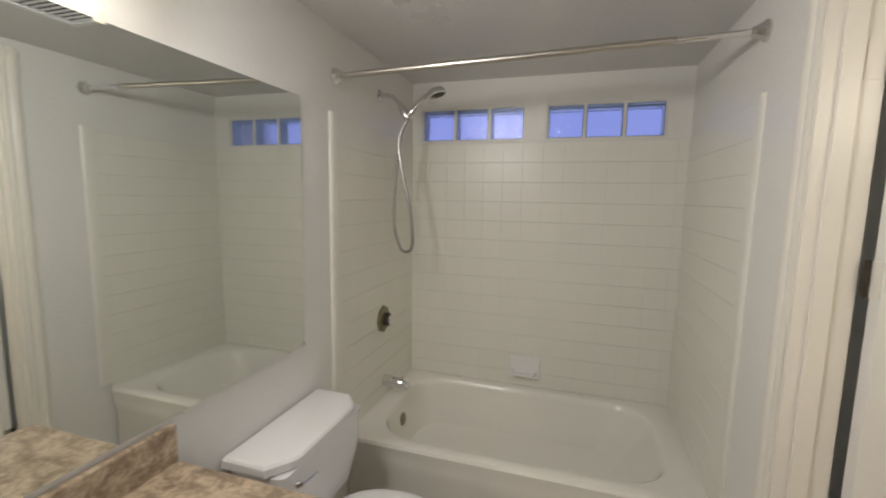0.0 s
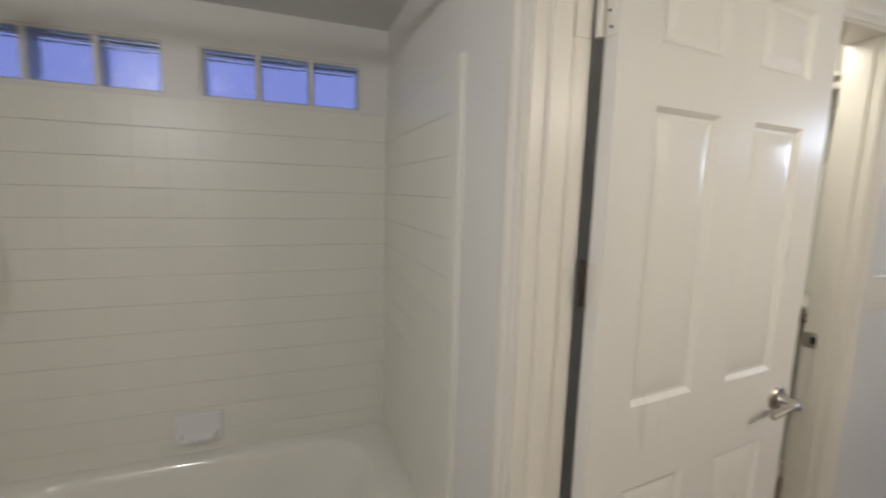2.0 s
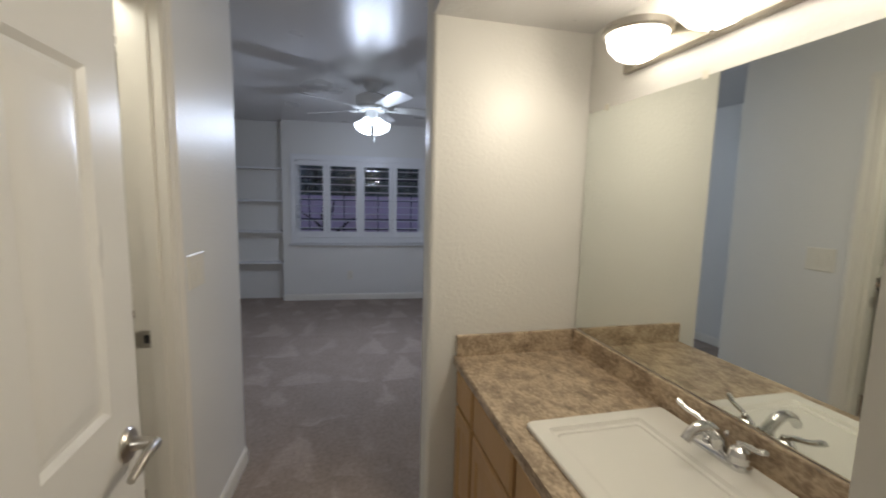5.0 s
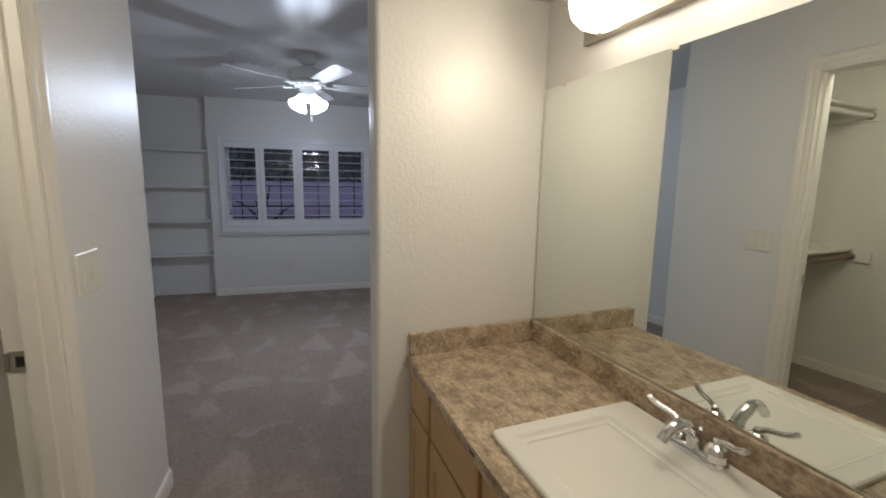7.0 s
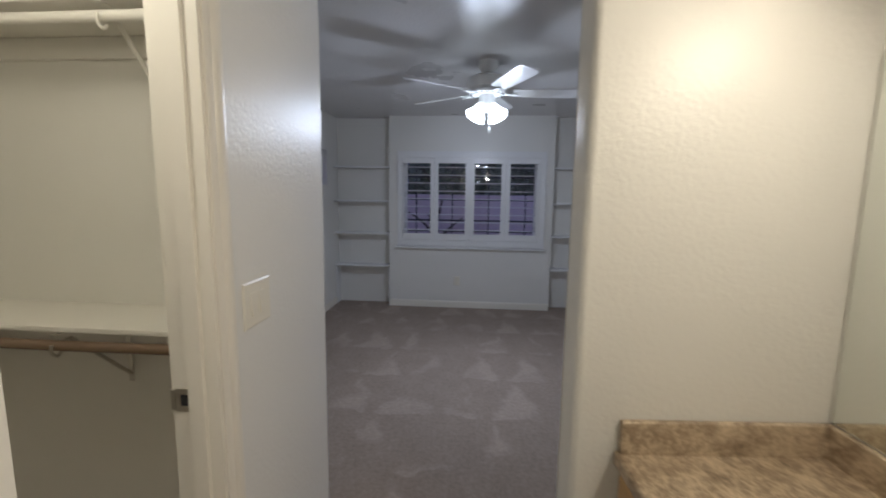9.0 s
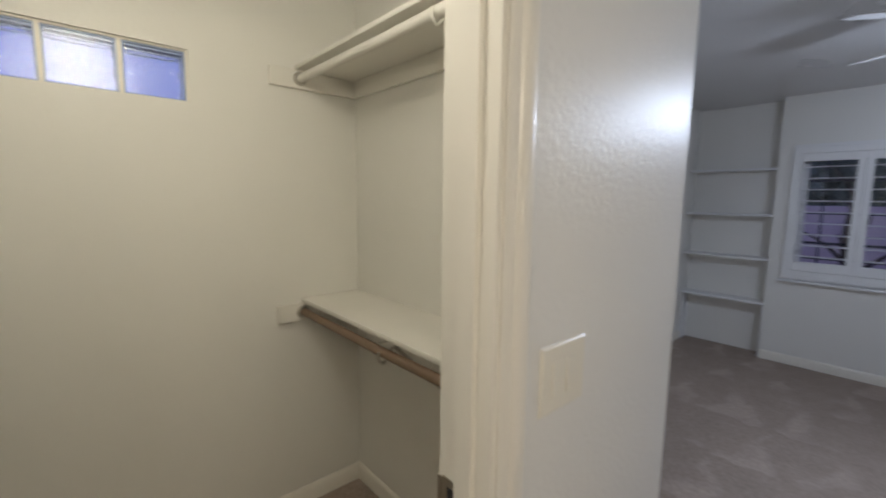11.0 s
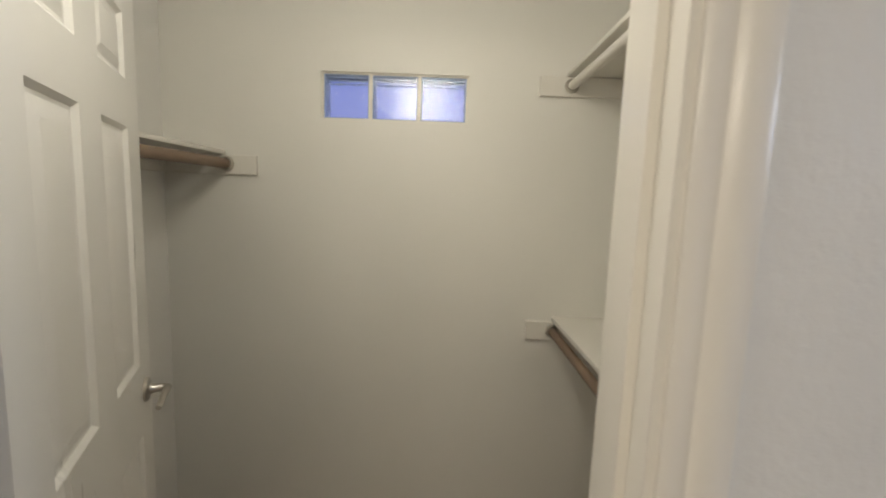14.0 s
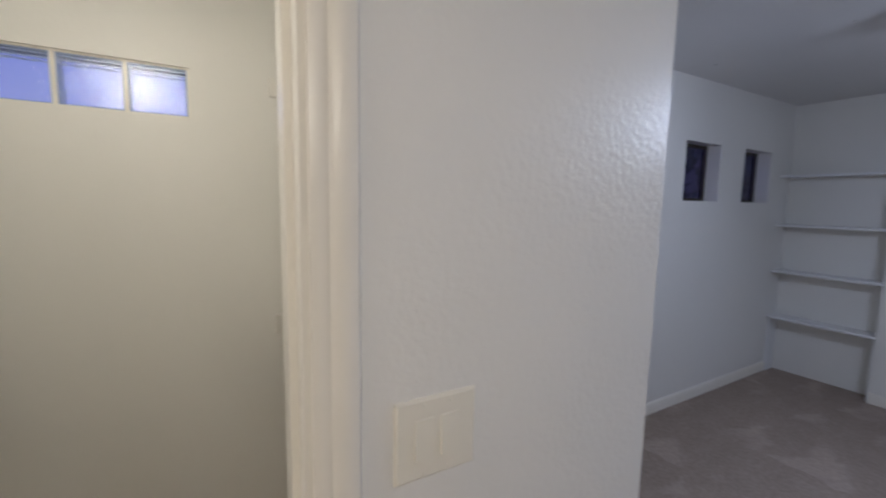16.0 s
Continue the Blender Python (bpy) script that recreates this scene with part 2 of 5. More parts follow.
def carpet_material():
    """Taupe cut pile with soft triangular marks brushed lighter by a vacuum cleaner."""
    m = CARPET
    nt = m.node_tree
    b = nt.nodes["Principled BSDF"]
    src = b.inputs["Base Color"].links[0].from_socket
    co = nt.nodes.new("ShaderNodeTexCoord")
    sep = nt.nodes.new("ShaderNodeSeparateXYZ")
    nz = nt.nodes.new("ShaderNodeTexNoise")
    nz.inputs["Scale"].default_value = 5.0
    add = nt.nodes.new("ShaderNodeVectorMath")
    add.operation = 'MULTIPLY_ADD'
    add.inputs[1].default_value = (0.20, 0.24, 0)
    nt.links.new(co.outputs["Object"], nz.inputs["Vector"])
    nt.links.new(nz.outputs["Color"], add.inputs[0])
    nt.links.new(co.outputs["Object"], add.inputs[2])
    nt.links.new(add.outputs[0], sep.inputs[0])

    def op(kind, a, b2=None, c=None):
        n = nt.nodes.new("ShaderNodeMath")
        n.operation = kind
        for i, v in enumerate((a, b2, c)):
            if v is None:
                continue
            if isinstance(v, (int, float)):
                n.inputs[i].default_value = v
            else:
                nt.links.new(v, n.inputs[i])
        return n.outputs[0]
    # rows across the room; in each row triangles whose width falls off along x
    fx = op('FRACT', op('MULTIPLY', sep.outputs[0], 1.75))
    row = op('FLOOR', op('MULTIPLY', sep.outputs[0], 1.75))
    fy = op('ABSOLUTE', op('SUBTRACT', op('FRACT', op('ADD', op('MULTIPLY', sep.outputs[1], 2.6), op('MULTIPLY', row, 0.37))), 0.5))
    tri = op('MULTIPLY', op('SUBTRACT', 0.47, op('ADD', fy, op('MULTIPLY', fx, 0.48))), 8.0)
    nt.nodes[-1].use_clamp = True
    n2 = nt.nodes.new("ShaderNodeTexNoise")
    n2.inputs["Scale"].default_value = 2.2
    nt.links.new(co.outputs["Object"], n2.inputs["Vector"])
    sel = op('MULTIPLY', op('SUBTRACT', n2.outputs[0], 0.43), 7.0)
    nt.nodes[-1].use_clamp = True
    amt = op('MULTIPLY', op('MULTIPLY', tri, sel), 0.36)
    mx = nt.nodes.new("ShaderNodeMix")
    mx.data_type = 'RGBA'
    nt.links.new(amt, mx.inputs[0])
    nt.links.new(src, mx.inputs[6])
    mx.inputs[7].default_value = (0.56, 0.455, 0.385, 1)
    pile = nt.nodes.new("ShaderNodeTexNoise")
    pile.inputs["Scale"].default_value, pile.inputs["Detail"].default_value, pile.inputs["Roughness"].default_value = 38.0, 8.0, 0.72
    nt.links.new(co.outputs["Object"], pile.inputs["Vector"])
    tone = nt.nodes.new("ShaderNodeMapRange")
    tone.inputs[1].default_value, tone.inputs[2].default_value = 0.36, 0.64
    tone.inputs[3].default_value, tone.inputs[4].default_value = 0.84, 1.13
    nt.links.new(pile.outputs[0], tone.inputs[0])
    hsv = nt.nodes.new("ShaderNodeHueSaturation")
    nt.links.new(tone.outputs[0], hsv.inputs["Value"])
    nt.links.new(mx.outputs[2], hsv.inputs["Color"])
    nt.links.new(hsv.outputs[0], b.inputs["Base Color"])


carpet_material()


# ---- mesh helpers ----
def mesh_of(name, bm, mat, smooth=None):
    bmesh.ops.recalc_face_normals(bm, faces=bm.faces)
    me = bpy.data.meshes.new(name)
    if smooth is not None:
        for f in bm.faces:
            f.smooth = True
        for e in bm.edges:
            if len(e.link_faces) == 2 and e.calc_face_angle() > radians(smooth):
                e.smooth = False
    bm.to_mesh(me)
    bm.free()
    me.materials.append(mat)
    return me


def part(name, bm, mat, parent=None, label="", smooth=35):
    ob = new(name, mesh_of(name, bm, mat, smooth))
    if parent:
        ob.parent = parent
    if label:
        ob["label"] = label
    return ob


def thing(name, label, category, m=None, group="", kind=""):
    ob = new(name)
    ob.empty_display_size = 0.05
    if m is not None:
        ob.matrix_basis = m
    return tagged(ob, label, category, group, kind)


def box(lo, hi, bevel=0.0, segments=2, bm=None):
    bm = bm or bmesh.new()
    made = bmesh.ops.create_cube(bm, size=1.0)["verts"]
    for v in made:
        v.co = Vector([lo[i] + (v.co[i] + 0.5) * (hi[i] - lo[i]) for i in range(3)])
    if bevel:
        edges = list({e for v in made for e in v.link_edges})
        bmesh.ops.bevel(bm, geom=edges, offset=bevel, segments=segments, affect='EDGES', profile=0.5)
    return bm


def lathe(profile, steps=28, bm=None, m=None, close=True):
    """A turned shape about z from (radius, height) pairs."""
    bm = bm or bmesh.new()
    rings = []
    for r, z in profile:
        rings.append([bm.verts.new((r * math.cos(2 * math.pi * k / steps), r * math.sin(2 * math.pi * k / steps), z)) for k in range(steps)])
    for a, b in zip(rings, rings[1:]):
        for k in range(steps):
            bm.faces.new((a[k], a[(k + 1) % steps], b[(k + 1) % steps], b[k]))
    if close:
        bm.faces.new(list(reversed(rings[0])))
        bm.faces.new(rings[-1])
    if m is not None:
        bmesh.ops.transform(bm, matrix=m, verts=[v for r in rings for v in r])
    return bm


def tube(points, radius, steps=10, bm=None):
    """A pipe along points; radius a number or one for each point."""
    bm = bm or bmesh.new()
    pts = [Vector(p) for p in points]
    radii = [radius] * len(pts) if isinstance(radius, (int, float)) else list(radius)
    rings, ref = [], None
    for i, p in enumerate(pts):
        d = (pts[min(i + 1, len(pts) - 1)] - pts[max(i - 1, 0)]).normalized()
        if ref is None:
            ref = d.orthogonal().normalized()
        ref = (ref - d * ref.dot(d)).normalized()
        side = d.cross(ref)
        rings.append([bm.verts.new(p + radii[i] * (math.cos(2 * math.pi * k / steps) * ref + math.sin(2 * math.pi * k / steps) * side)) for k in range(steps)])
    for a, b in zip(rings, rings[1:]):
        for k in range(steps):
            bm.faces.new((a[k], a[(k + 1) % steps], b[(k + 1) % steps], b[k]))
    bm.faces.new(list(reversed(rings[0])))
    bm.faces.new(rings[-1])
    return bm


def curve_points(knots, n=10):
    """Catmull-Rom through the knots."""
    k = [Vector(p) for p in knots]
    k = [2 * k[0] - k[1]] + k + [2 * k[-1] - k[-2]]
    out = []
    for i in range(1, len(k) - 2):
        for j in range(n):
            t = j / n
            a, b, c, d = k[i - 1], k[i], k[i + 1], k[i + 2]
            out.append(0.5 * (2 * b + (c - a) * t + (2 * a - 5 * b + 4 * c - d) * t * t + (3 * b - a - 3 * c + d) * t ** 3))
    return out + [k[-2]]


def loft(rings, bm=None, cap_first=True, cap_last=True):
    bm = bm or bmesh.new()
    rows = [[bm.verts.new(p) for p in r] for r in rings]
    n = len(rows[0])
    for a, b in zip(rows, rows[1:]):
        for k in range(n):
            bm.faces.new((a[k], a[(k + 1) % n], b[(k + 1) % n], b[k]))
    if cap_first:
        bm.faces.new(list(reversed(rows[0])))
    if cap_last:
        bm.faces.new(rows[-1])
    return bm


def rounded_rect(x0, y0, x1, y1, r, z, n=6):
    out = []
    for cx, cy, a0 in ((x1 - r, y1 - r, 0), (x0 + r, y1 - r, 90), (x0 + r, y0 + r, 180), (x1 - r, y0 + r, 270)):
        for k in range(n + 1):
            a = radians(a0 + 90 * k / n)
            out.append((cx + r * math.cos(a), cy + r * math.sin(a), z))
    return out


def slab(axis, c0, c1, u0, u1, z0, z1, holes=(), bm=None):
    """A wall with holes: axis is the way that it faces, c its two faces, u its run, holes as (u0, u1, z0, z1)."""
    bm = bm or bmesh.new()
    us = sorted({u0, u1, *[h[0] for h in holes], *[h[1] for h in holes]})
    zs = sorted({z0, z1, *[h[2] for h in holes], *[h[3] for h in holes]})
    us, zs = [u for u in us if u0 <= u <= u1], [z for z in zs if z0 <= z <= z1]

    def solid(i, j):
        if not (0 <= i < len(us) - 1 and 0 <= j < len(zs) - 1):
            return False
        u, z = (us[i] + us[i + 1]) / 2, (zs[j] + zs[j + 1]) / 2
        return not any(h[0] < u < h[1] and h[2] < z < h[3] for h in holes)
    cache = {}

    def v(c, u, z):
        p = (c, u, z) if axis == "x" else (u, c, z)
        if p not in cache:
            cache[p] = bm.verts.new(p)
        return cache[p]
    for i in range(len(us) - 1):
        for j in range(len(zs) - 1):
            if not solid(i, j):
                continue
            a, b, lo, hi = us[i], us[i + 1], zs[j], zs[j + 1]
            for c in (c0, c1):
                bm.faces.new((v(c, a, lo), v(c, b, lo), v(c, b, hi), v(c, a, hi)))
            for di, dj, p, q in ((-1, 0, (a, lo), (a, hi)), (1, 0, (b, lo), (b, hi)), (0, -1, (a, lo), (b, lo)), (0, 1, (a, hi), (b, hi))):
                if not solid(i + di, j + dj):
                    bm.faces.new((v(c0, *p), v(c1, *p), v(c1, *q), v(c0, *q)))
    return bm


def structure(name, bm, mat, label, category, smooth=None):
    return tagged(part(name, bm, mat, None, "", smooth), label, category, "", "structure")


def bullnose(bm, x, y, r=0.022):
    """Rounds the upright edge of a wall at (x, y)."""
    edges = [e for e in bm.edges if all(abs(v.co.x - x) < 1e-4 and abs(v.co.y - y) < 1e-4 for v in e.verts)]
    bmesh.ops.bevel(bm, geom=edges, offset=r, segments=5, affect='EDGES', profile=0.5)
    return bm


# ---- large structure ----
WIN_Z = (1.80, 1.988)
TUB_WIN = ((-0.70, -0.085), (0.035, 0.64))
CLOSET_WIN = (1.52, 2.12)
DOOR_Y = (0.60, 1.363)
DOOR_X = (1.478, 2.248)
DOOR_H = 2.045

tub_holes = [(a, b, *WIN_Z) for a, b in TUB_WIN]
structure("wall_north_bathroom", slab("y", TUB_N, TUB_N + 0.15, -0.9, TUB_E, -0.02, CEIL + 0.1, tub_holes), WALL, "off-white painted bathroom wall with two glass block openings", "wall")
structure("wall_west_bathroom", slab("x", -0.9, BATH_W, -0.75, TUB_N, -0.02, CEIL + 0.1), WALL, "off-white painted bathroom wall behind mirror and toilet", "wall")
structure("wall_south_bathroom", slab("y", -0.75, -0.65, BATH_W, TUB_E, -0.02, CEIL + 0.1), WALL, "plain off-white painted bathroom wall", "wall")
structure("wall_partition", slab("x", TUB_E, PART_E, -0.75, CLOSET_N, -0.02, CEIL + 0.1, [(DOOR_Y[0], DOOR_Y[1], -0.02, DOOR_H)]), WALL, "off-white partition wall with a doorway", "wall")
structure("wall_closet_front", bullnose(slab("y", HALL_N, HALL_N2, PART_E, BED_W, -0.02, CEIL + 0.1, [(DOOR_X[0], DOOR_X[1], -0.02, DOOR_H)]), BED_W, HALL_N), WALL, "off-white textured wall with a closet doorway", "wall")
structure("wall_closet_east", slab("x", CLOSET_E, BED_W, HALL_N2, CLOSET_N + 0.15, -0.02, CEIL + 0.1), SMOOTH, "cream painted closet side wall", "wall")
structure("wall_closet_north", slab("y", CLOSET_N, CLOSET_N + 0.15, PART_E - 0.11, CLOSET_E, -0.02, CEIL + 0.1, [(*CLOSET_WIN, *WIN_Z)]), SMOOTH, "cream painted closet wall with a glass block opening", "wall")
NOOK = pose(NOOK_E, NOOK_S, 0, 0, 0, 4.0) @ pose(-NOOK_E, -NOOK_S, 0)      # the vanity nook is turned 4 degrees to fit the camera's view


def turned_to_view(ob):
    ob.matrix_basis = NOOK @ ob.matrix_basis
    return ob


turned_to_view(structure("wall_hall_south", slab("y", NOOK_S - 0.12, NOOK_S, PART_E - 0.03, NOOK_E + 0.12, -0.02, CEIL + 0.1), WALL, "cream painted wall behind the vanity mirror", "wall"))
turned_to_view(structure("wall_nook_end", bullnose(bullnose(slab("x", NOOK_E, NOOK_E + 0.12, NOOK_S, 0.645, -0.02, CEIL + 0.1), NOOK_E, 0.645), NOOK_E + 0.12, 0.645), WALL, "cream textured stub wall with rounded corner", "wall", 35))
structure("wall_bedroom_west", slab("x", NOOK_E, NOOK_E + 0.12, BED_S, NOOK_S - 0.12, -0.02, CEIL + 0.1), WALL, "white painted bedroom wall", "wall")
structure("wall_bedroom_south", slab("y", BED_S - 0.15, BED_S, NOOK_E, BED_E + 0.3, -0.02, CEIL + 0.1), WALL, "white painted bedroom wall", "wall")
SMALL_WIN = ((4.27, 4.72), (5.09, 5.55), (5.90, 6.34))
SMALL_Z = (1.53, 1.95)
structure("wall_bedroom_north", slab("y", BED_N, BED_N + 0.15, BED_W, BED_E + 0.3, -0.02, CEIL + 0.1, [(a, b, *SMALL_Z) for a, b in SMALL_WIN]), WALL, "white painted bedroom wall with three small square windows", "wall")
NICHE_N, NICHE_S, NICHE_D = 2.02, 0.0, 0.17
BWIN = (0.17, 1.86, 0.86, 1.88)
structure("wall_bedroom_east", slab("x", BED_E, BED_E + NICHE_D, NICHE_S, NICHE_N, -0.02, CEIL + 0.1, [BWIN]), WALL, "white painted wall between two shelf niches with a window", "wall")
structure("wall_bedroom_niche_back", slab("x", BED_E + NICHE_D, BED_E + NICHE_D + 0.12, BED_S, BED_N, -0.02, CEIL + 0.1, [BWIN]), WALL, "white painted back of the shelf niches", "wall")

structure("floor_bathroom", box((BATH_W - 0.1, -0.75, -0.08), (TUB_E + 0.06, TUB_N + 0.1, -0.004)), VINYL, "beige vinyl bathroom floor", "floor")
structure("floor", box((TUB_E + 0.06, -0.9, -0.08), (BED_E + 0.3, CLOSET_N + 0.1, 0.0)), CARPET, "taupe cut-pile carpet with vacuum marks", "carpet")
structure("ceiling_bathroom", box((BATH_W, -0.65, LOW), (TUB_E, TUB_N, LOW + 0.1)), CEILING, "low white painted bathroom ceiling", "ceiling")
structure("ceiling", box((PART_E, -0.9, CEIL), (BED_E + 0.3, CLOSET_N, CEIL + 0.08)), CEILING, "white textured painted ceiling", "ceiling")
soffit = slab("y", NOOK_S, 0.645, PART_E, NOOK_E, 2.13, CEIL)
turned_to_view(structure("ceiling_soffit", soffit, CEILING, "lowered cream soffit above the vanity", "ceiling"))
structure("roof_cover", box((-1.0, -0.95, CEIL + 0.1), (BED_E + 0.4, CLOSET_N + 0.2, CEIL + 0.16)), WALL, "plain roof slab above the rooms", "roof")


# ---- trim shared by rooms ----
def trim(name, bm, label, smooth=35):
    return structure(name, bm, TRIM, label, "trim", smooth)


def casing_leg(x, y, z0, z1, along, out, width=0.066):
    """An upright moulded casing: along and out are unit ways in the plan; the profile steps back towards the opening."""
    prof = ((0.0, 0.0), (0.0, 0.010), (0.010, 0.014), (0.024, 0.012), (0.030, 0.017), (0.050, 0.019), (0.060, 0.016), (width, 0.006), (width, 0.0))
    a, o = Vector((*along, 0)), Vector((*out, 0))
    ring = lambda z: [Vector((x, y, z)) + a * u + o * d for u, d in prof]
    return loft([ring(z0), ring(z1)])


def casing_head(p0, p1, z, out, width=0.066):
    prof = ((0.0, 0.0), (0.0, 0.010), (0.010, 0.014), (0.024, 0.012), (0.030, 0.017), (0.050, 0.019), (0.060, 0.016), (width, 0.006), (width, 0.0))
    o = Vector((*out, 0))
    ring = lambda p: [Vector((*p, z)) + Vector((0, 0, 1)) * u + o * d for u, d in prof]
    return loft([ring(p0), ring(p1)])


# bathroom doorway: jambs in the partition, casings on both faces
JT = 0.018
for nm, y0, y1 in (("north", DOOR_Y[1] - 0.001, DOOR_Y[1] - JT), ("south", DOOR_Y[0] + 0.001, DOOR_Y[0] + JT)):
    b = box((TUB_E - 0.004, min(y0, y1), 0), (PART_E + 0.004, max(y0, y1), DOOR_H))
    s = -1 if nm == "north" else 1
    ys = sorted((y1, y1 + s * 0.011))
    box((TUB_E + 0.03, ys[0], 0), (PART_E - 0.045, ys[1], DOOR_H - JT - 0.002), bm=b)
    trim("trim_bathroom_jamb_" + nm, b, "cream enamelled door jamb with stop")
trim("trim_bathroom_head", box((TUB_E - 0.004, DOOR_Y[0] + JT, DOOR_H - JT), (PART_E + 0.004, DOOR_Y[1] - JT, DOOR_H - 0.001)), "cream enamelled door head")
for fx, ox in ((TUB_E, -1), (PART_E, 1)):
    side = "inner" if ox < 0 else "outer"
    trim("trim_bathroom_casing_north_" + side, casing_leg(fx, DOOR_Y[1] - 0.008, 0, DOOR_H + 0.06, (0, 1), (ox, 0)), "cream moulded door casing")
    trim("trim_bathroom_casing_south_" + side, casing_leg(fx, DOOR_Y[0] + 0.008, 0, DOOR_H + 0.06, (0, -1), (ox, 0)), "cream moulded door casing")
    trim("trim_bathroom_casing_head_" + side, casing_head((fx, DOOR_Y[0] - 0.058), (fx, DOOR_Y[1] + 0.058), DOOR_H - 0.008, (ox, 0)), "cream moulded door casing")
# closet doorway
for nm, x0, x1 in (("west", DOOR_X[0] + 0.001, DOOR_X[0] + JT), ("east", DOOR_X[1] - 0.001, DOOR_X[1] - JT)):
    b = box((min(x0, x1), HALL_N - 0.004, 0), (max(x0, x1), HALL_N2 + 0.004, DOOR_H))
    s = 1 if nm == "west" else -1
    xs = sorted((x1, x1 + s * 0.011))
    box((xs[0], HALL_N + 0.03, 0), (xs[1], HALL_N2 - 0.045, DOOR_H - JT - 0.002), bm=b)
    trim("trim_closet_jamb_" + nm, b, "cream enamelled closet door jamb with stop")
trim("trim_closet_head", box((DOOR_X[0] + JT, HALL_N - 0.004, DOOR_H - JT), (DOOR_X[1] - JT, HALL_N2 + 0.004, DOOR_H - 0.001)), "cream enamelled closet door head")
for fy, oy in ((HALL_N, -1), (HALL_N2, 1)):
    side = "hall" if oy < 0 else "closet"
    trim("trim_closet_casing_east_" + side, casing_leg(DOOR_X[1] - 0.008, fy, 0, DOOR_H + 0.06, (1, 0), (0, oy)), "cream moulded closet door casing")
    trim("trim_closet_casing_west_" + side, casing_leg(DOOR_X[0] + 0.008, fy, 0, DOOR_H + 0.06, (-1, 0), (0, oy)), "cream moulded closet door casing")
    trim("trim_closet_casing_head_" + side, casing_head((DOOR_X[0] - 0.058, fy), (DOOR_X[1] + 0.058, fy), DOOR_H - 0.008, (0, oy)), "cream moulded closet door casing")


def baseboard(name, p0, p1, out, label="white painted baseboard", h=0.083):
    o = Vector((*out, 0))
    prof = ((0.0, 0.0), (0.013, 0.0), (0.013, h - 0.02), (0.008, h - 0.004), (0.004, h), (0.0, h))
    ring = lambda p: [Vector((*p, 0)) + o * d + Vector((0, 0, z)) for d, z in prof]
    return structure(name, loft([ring(p0), ring(p1)]), TRIM, label, "baseboard", 35)


baseboard("baseboard_hall_east", (DOOR_X[1] + 0.06, HALL_N), (BED_W - 0.02, HALL_N), (0, -1))
structure("baseboard_hall_corner", loft([[(BED_W - 0.022 + (0.022 + d) * math.sin(radians(a)), HALL_N + 0.022 - (0.022 + d) * math.cos(radians(a)), z) for d, z in ((0, 0), (0.013, 0), (0.013, 0.063), (0.008, 0.079), (0, 0.083))] for a in (0, 22, 45, 68, 90)]), TRIM, "white rounded baseboard corner", "baseboard", 50)
baseboard("baseboard_bedroom_west_north", (BED_W, HALL_N + 0.022), (BED_W, BED_N), (1, 0))
baseboard("baseboard_hall_west", (PART_E, HALL_N), (DOOR_X[0] - 0.06, HALL_N), (0, -1))
baseboard("baseboard_bedroom_north", (BED_W, BED_N), (BED_E + NICHE_D, BED_N), (0, -1))
baseboard("baseboard_bedroom_east", (BED_E, NICHE_S), (BED_E, NICHE_N), (-1, 0))
baseboard("baseboard_bedroom_south", (NOOK_E + 0.12, BED_S), (BED_E + NICHE_D, BED_S), (0, 1))
baseboard("baseboard_closet_north", (PART_E, CLOSET_N), (CLOSET_E, CLOSET_N), (0, -1))
baseboard("baseboard_closet_east", (CLOSET_E, HALL_N2), (CLOSET_E, CLOSET_N), (-1, 0))
baseboard("baseboard_nook_end", (NOOK_E, 0.56), (NOOK_E, 0.62), (-1, 0))


# ---- six-panel doors ----
def lever_set(parent, x, z, face, way):
    """Rose, neck and a swept lever on one face of the leaf; face -1 or 1 along y, the lever points along way in x."""
    y = -0.0 if face < 0 else 0.035
    m = Matrix.Translation((x, y, z)) @ pose(0, 0, 0, 90 if face < 0 else -90)
    handle = part("lever_handle", lathe(((0.034, 0), (0.034, 0.004), (0.030, 0.009), (0.016, 0.012), (0.0125, 0.02), (0.0115, 0.045)), 24, m=m), NICKEL, parent, "brushed nickel lever handle")
    pts = curve_points([(x, y + face * 0.045, z), (x + way * 0.012, y + face * 0.056, z + 0.002), (x + way * 0.05, y + face * 0.056, z + 0.006), (x + way * 0.085, y + face * 0.052, z - 0.003), (x + way * 0.112, y + face * 0.05, z - 0.010)], 6)
    n = len(pts)
    part("lever", tube(pts, [0.011 - 0.004 * i / n for i in range(n)], 12), NICKEL, handle)
    part("privacy_button", lathe(((0.004, 0), (0.004, 0.003), (0.002, 0.004)), 10, m=Matrix.Translation((x, y + face * 0.0455, z)) @ pose(0, 0, 0, 90 if face < 0 else -90)), DARKMETAL, handle)


DW, DZ0, DZ1 = 0.750, 0.012, 2.02
PX = ((0.112, 0.314), (0.436, 0.638))
PZ = ((0.24, 0.822), (1.018, 1.642), (1.757, 1.915))


